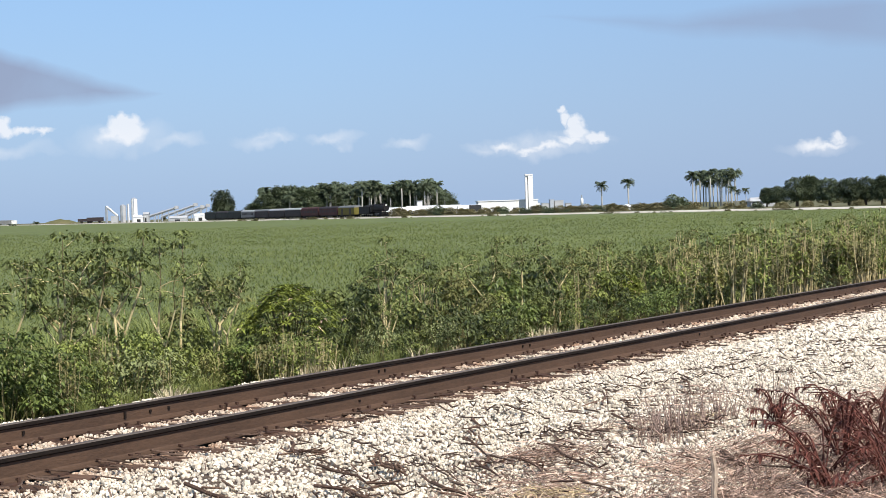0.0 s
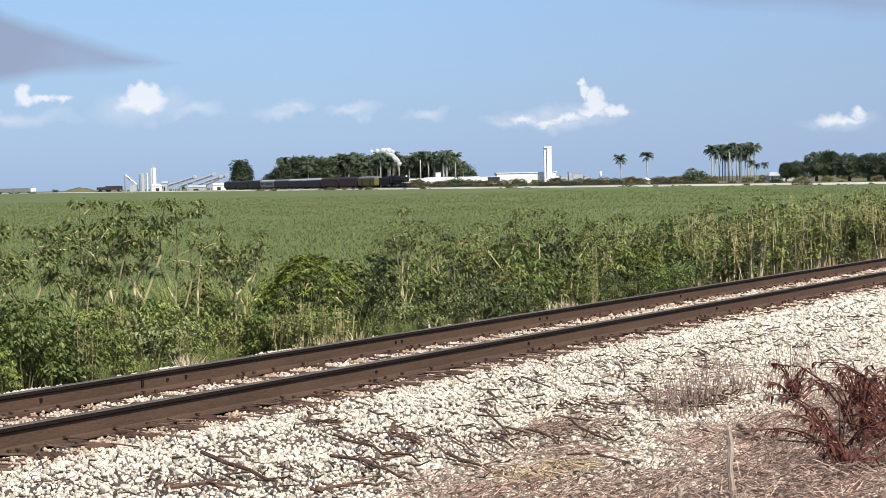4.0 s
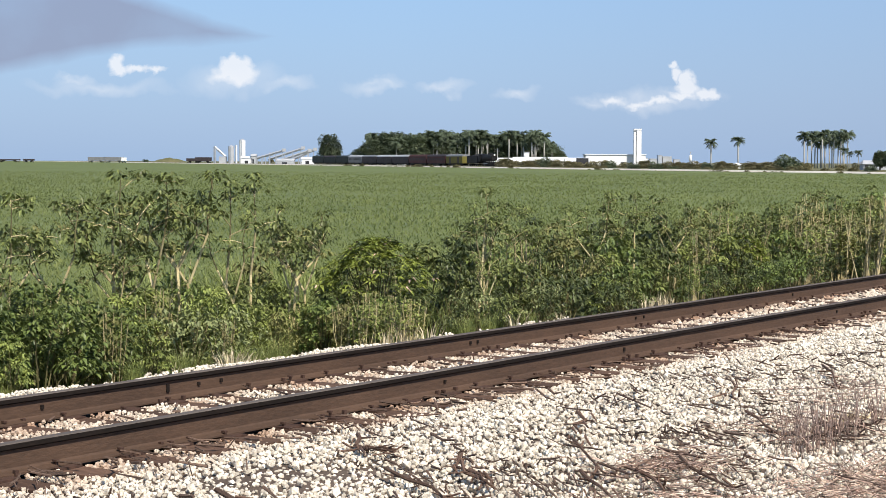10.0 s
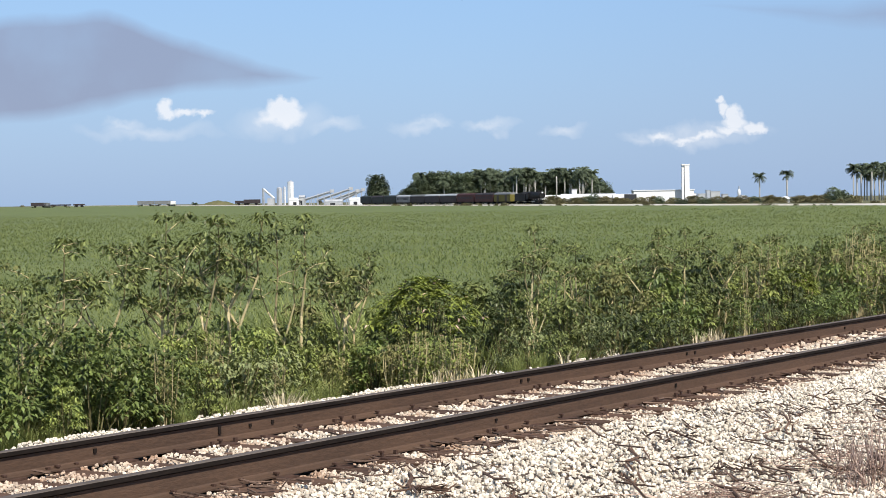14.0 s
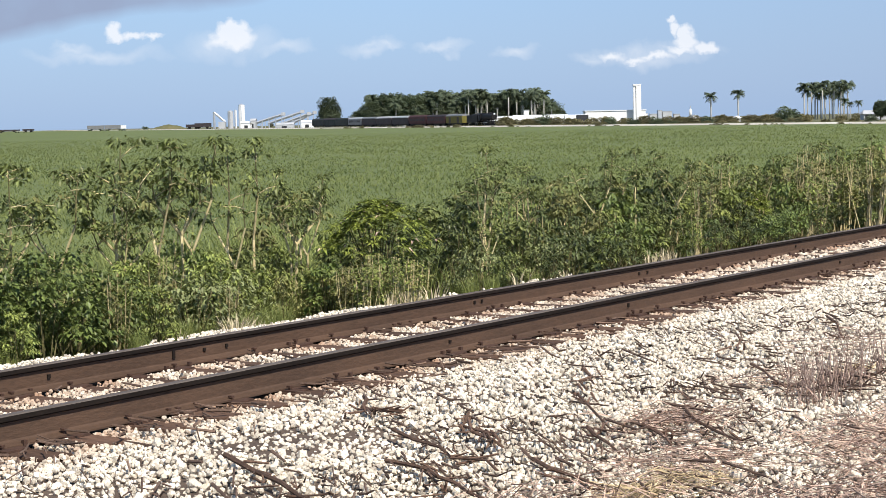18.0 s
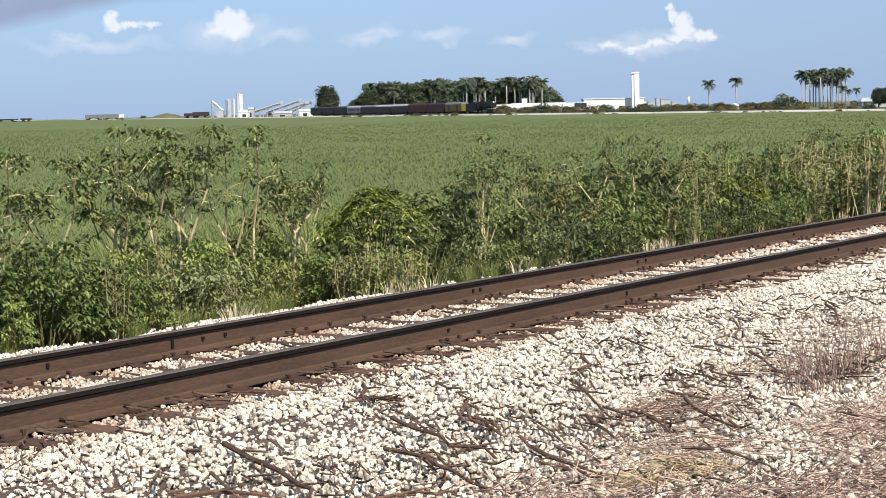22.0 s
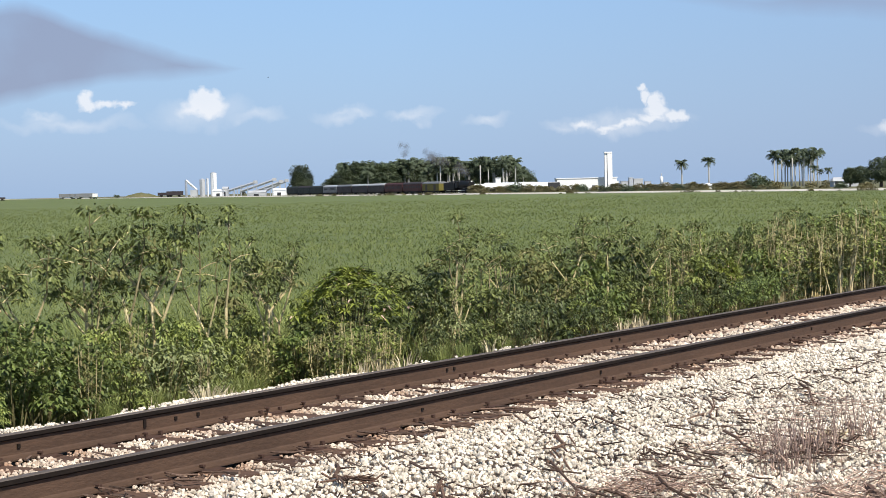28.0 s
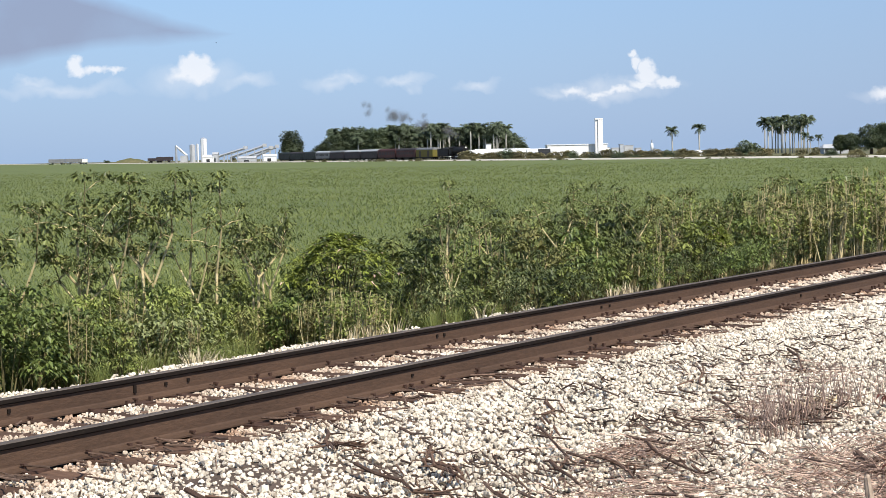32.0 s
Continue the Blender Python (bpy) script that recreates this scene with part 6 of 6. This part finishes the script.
    # pale wooden stakes
    for x, y, h, q in ((8.12, -5.14, .52, .022), (7.9, -4.9, .18, .018)):
        s = Soup()
        s.tube([(0, 0, -.05), (.012, .0, h * .2), (-.004, .012, h * .5), (.012, .008, h * .78), (.004, .02, h * .97), (.01, .02, h)], [q, q * 1.1, q * .85, q * .95, q * .7, q * .25], 7)
        s.tube([(.006, .005, h * .6), (.05, .02, h * .7)], [q * .3, q * .15], 5)
        ob = new("wooden_stake", s.mesh("wooden_stake", M_STAKE))
        ob.location = (x, y, ground_z(y))
        tagged(ob, "weathered pale wooden stake in the dry grass", "stake", "stakes in the dry grass")
    # the dead red-brown shrub
    for cx, cy, sc in ((9.75, -5.35, .7), (10.1, -5.65, .85), (10.5, -5.02, .85), (11.2, -4.95, 1.05), (10.75, -5.4, 1.0), (11.6, -5.25, 1.15), (12.2, -4.9, 1.1), (12.7, -4.45, .85), (13.2, -3.72, .62)):
        t = thing("dead_shrub", "dead red-brown shrub with arching stems and curled leaves", "shrub", Matrix.Translation((cx, cy, ground_z(cy))), "dead shrubs by the track")
        st, lf = Soup(), Soup()
        for k in range(15):
            a = r.uniform(0, 6.28)
            q = r.uniform(.2, .72) * sc
            top = r.uniform(.2, .56) * sc
            pts = [Vector((math.cos(a) * q * f, math.sin(a) * q * f, top * math.sin(min(1.0, f * 1.15) * 1.7) / math.sin(1.57))) for f in (0, .25, .5, .75, 1.0)]
            pts[0].z = -.03
            st.tube(pts, [.009, .008, .007, .005, .003], 4)
            for j in range(22):
                f = r.uniform(.5, 3.99)
                p = pts[int(f)].lerp(pts[int(f) + 1], f % 1)
                b = a + r.choice((-1, 1)) * r.uniform(.4, 1.6)
                L2 = r.uniform(.03, .085)
                lf.leaf(p, (math.cos(b), math.sin(b), r.uniform(-.9, .2)), L2, L2 * r.uniform(.22, .38), r.uniform(.1, .6))
        tagged(part("stalk_mass", st, M_RED, t), kind="stuff")
        part("leaves", lf, M_RED, t)


build_ballast()
build_litter()


# ---------------------------------------------------------------- what moves
def run(t):
    """Metres that the train has gone at t seconds."""
    for (a, x), (b, y) in zip(RUN, RUN[1:]):
        if t <= b:
            return x + (y - x) * (t - a) / (b - a)
    return RUN[-1][1]


RUN = [(0, -2.0), (4, 0.0), (18.5, 0.0), (20, 0.25), (22.5, 1.5), (25.5, 3.9), (28, 6.0), (32, 10.0)]


def motions():
    times = [0, 2, 4, 11, 18.5, 19.5, 20.5, 21.5, 22.5, 23.5, 25, 26.5, 28, 29, 30, 31, 32]
    for ob, along in TRAIN:
        walk(ob, [(t, on_far_line(along - run(t))) for t in times])
    fine = [0, 4, 18.5] + [19 + .5 * k for k in range(27)]
    for w in WHEELS:
        p = w.matrix_basis.translation.copy()
        walk(w, [(t, Matrix.Translation(p) @ Matrix.Rotation(run(t) / .9, 4, "Y")) for t in fine])
    left = -SIDE
    r = random.Random(8)
    dome = 7.2
    for k, ob in enumerate(STEAM):
        t0 = 2.25 + 0.075 * k
        start = far(dome - run(t0), 0, RAIL_Z + 2.75)
        wob = Vector((r.uniform(-1, 1), r.uniform(-1, 1), 0))
        rows = [(0, on_far_line(dome - run(0)) @ Matrix.Translation((0, 0, 2.75))), (2.0, on_far_line(dome - run(2.0)) @ Matrix.Translation((0, 0, 2.75))), (t0, Matrix.Translation(start))]
        for dt, rise, drift in ((.3, 3.2, .3), (.7, 7.2, 1.6), (1.1, 9.5, 3.6), (1.7, 9.8, 7.0), (2.6, 5.0, 12)):
            rows.append((t0 + dt, Matrix.Translation(start + Vector((0, 0, rise)) + left * drift + wob * (rise * .13) + AXIS * (dt * 6 if dt < 2 else 430))))
        rest = start + AXIS * 380 + left * 40
        rows += [(t0 + 6, Matrix.Translation(Vector((rest.x, rest.y, FIELD + .4)))), (32, Matrix.Translation(Vector((rest.x, rest.y, FIELD + .4))))]
        walk(ob, rows)
    # the smoke waits in the tender, passes through the boiler and leaves by the chimney in bursts
    plan = [(t0 + .14 * j, spread) for t0, n, spread in BURSTS for j in range(n)]
    for k, (ob, (t0, spread)) in enumerate(zip(SMOKE, plan)):
        berth = 19.8 + (k % 7) * .9
        start = far(2.9 - run(t0), 0, RAIL_Z + 4.4)
        wob = Vector((r.gauss(0, .6), r.gauss(0, .6), r.gauss(0, .45)))
        tip = r.uniform(10, 75)
        spin = r.uniform(-40, 40)
        rows = []
        for t in (0, 4, 18.5, 20, 22.5, 25.5, 28, 30.5):
            if t < t0 - 1.0:
                rows.append((t, on_far_line(berth - run(t)) @ Matrix.Translation((0, 0, 2.25))))
        rows.append((t0 - .9, on_far_line(berth - run(t0 - .9)) @ Matrix.Translation((0, 0, 2.25))))
        rows.append((t0 - .25, on_far_line(4.5 - run(t0 - .25)) @ Matrix.Translation((0, 0, 2.7))))
        turn = on_far_line(0).to_3x3().to_4x4()
        rows.append((t0, Matrix.Translation(start) @ turn @ Matrix.Rotation(radians(-20), 4, "Y")))
        dts = [.7, 1.6] + [3 + 1.5 * j for j in range(9)]
        for dt in [d for d in dts if t0 + d < 31.6] + [32 - t0]:
            if dt <= .3:
                continue
            rise = 7.0 * (1 - math.exp(-dt / 1.6)) + .7 * max(0, dt - 3.5)
            p = start + Vector((0, 0, rise)) + left * 2.4 * dt + wob * spread * min(1.4, dt * .3) + AXIS * 3 * dt
            rows.append((t0 + dt, Matrix.Translation(p) @ turn @ Matrix.Rotation(radians(spin * min(1, dt / 4)), 4, "Z") @ Matrix.Rotation(radians(-20 - tip * min(1, dt / 4)), 4, "Y")))
        walk(ob, rows)
    # the wind in the tall weeds
    for k, ob in enumerate(SWAY):
        m = ob.matrix_basis.copy()
        rows = []
        for j in range(33):
            a = .7 * math.sin(j * 1.9 + k) + .5 * math.sin(j * .83 + 2.1 * k)
            b = .4 * math.sin(j * 1.3 + 1.7 * k)
            rows.append((j, Matrix.Translation(m.translation) @ Euler((radians(b), radians(a), 0)).to_matrix().to_4x4() @ m.to_quaternion().to_matrix().to_4x4()))
        walk(ob, rows)
    rows = []
    for t, u, v, d in ((0, 900, 520, 820), (4.5, 330, 470, 740), (6.5, 34, 206, 700), (7.0, 20, 217, 700), (7.6, 0, 225, 700), (8.3, -25, 270, 700), (9.2, -60, 345, 700), (20, -120, 360, 680), (25.6, -262, 310, 640), (27.5, -275, 212, 620), (28, -290, 203, 615), (29, -325, 195, 610), (30.5, -350, 176, 610), (32, -364, 204, 620)):
        p = out(u, d, up(v, d))
        rows.append((t, Matrix.Translation(p) @ Matrix.Rotation(math.atan2(-SIDE.y, -SIDE.x), 4, "Z")))
    walk(BIRD, rows)


motions()
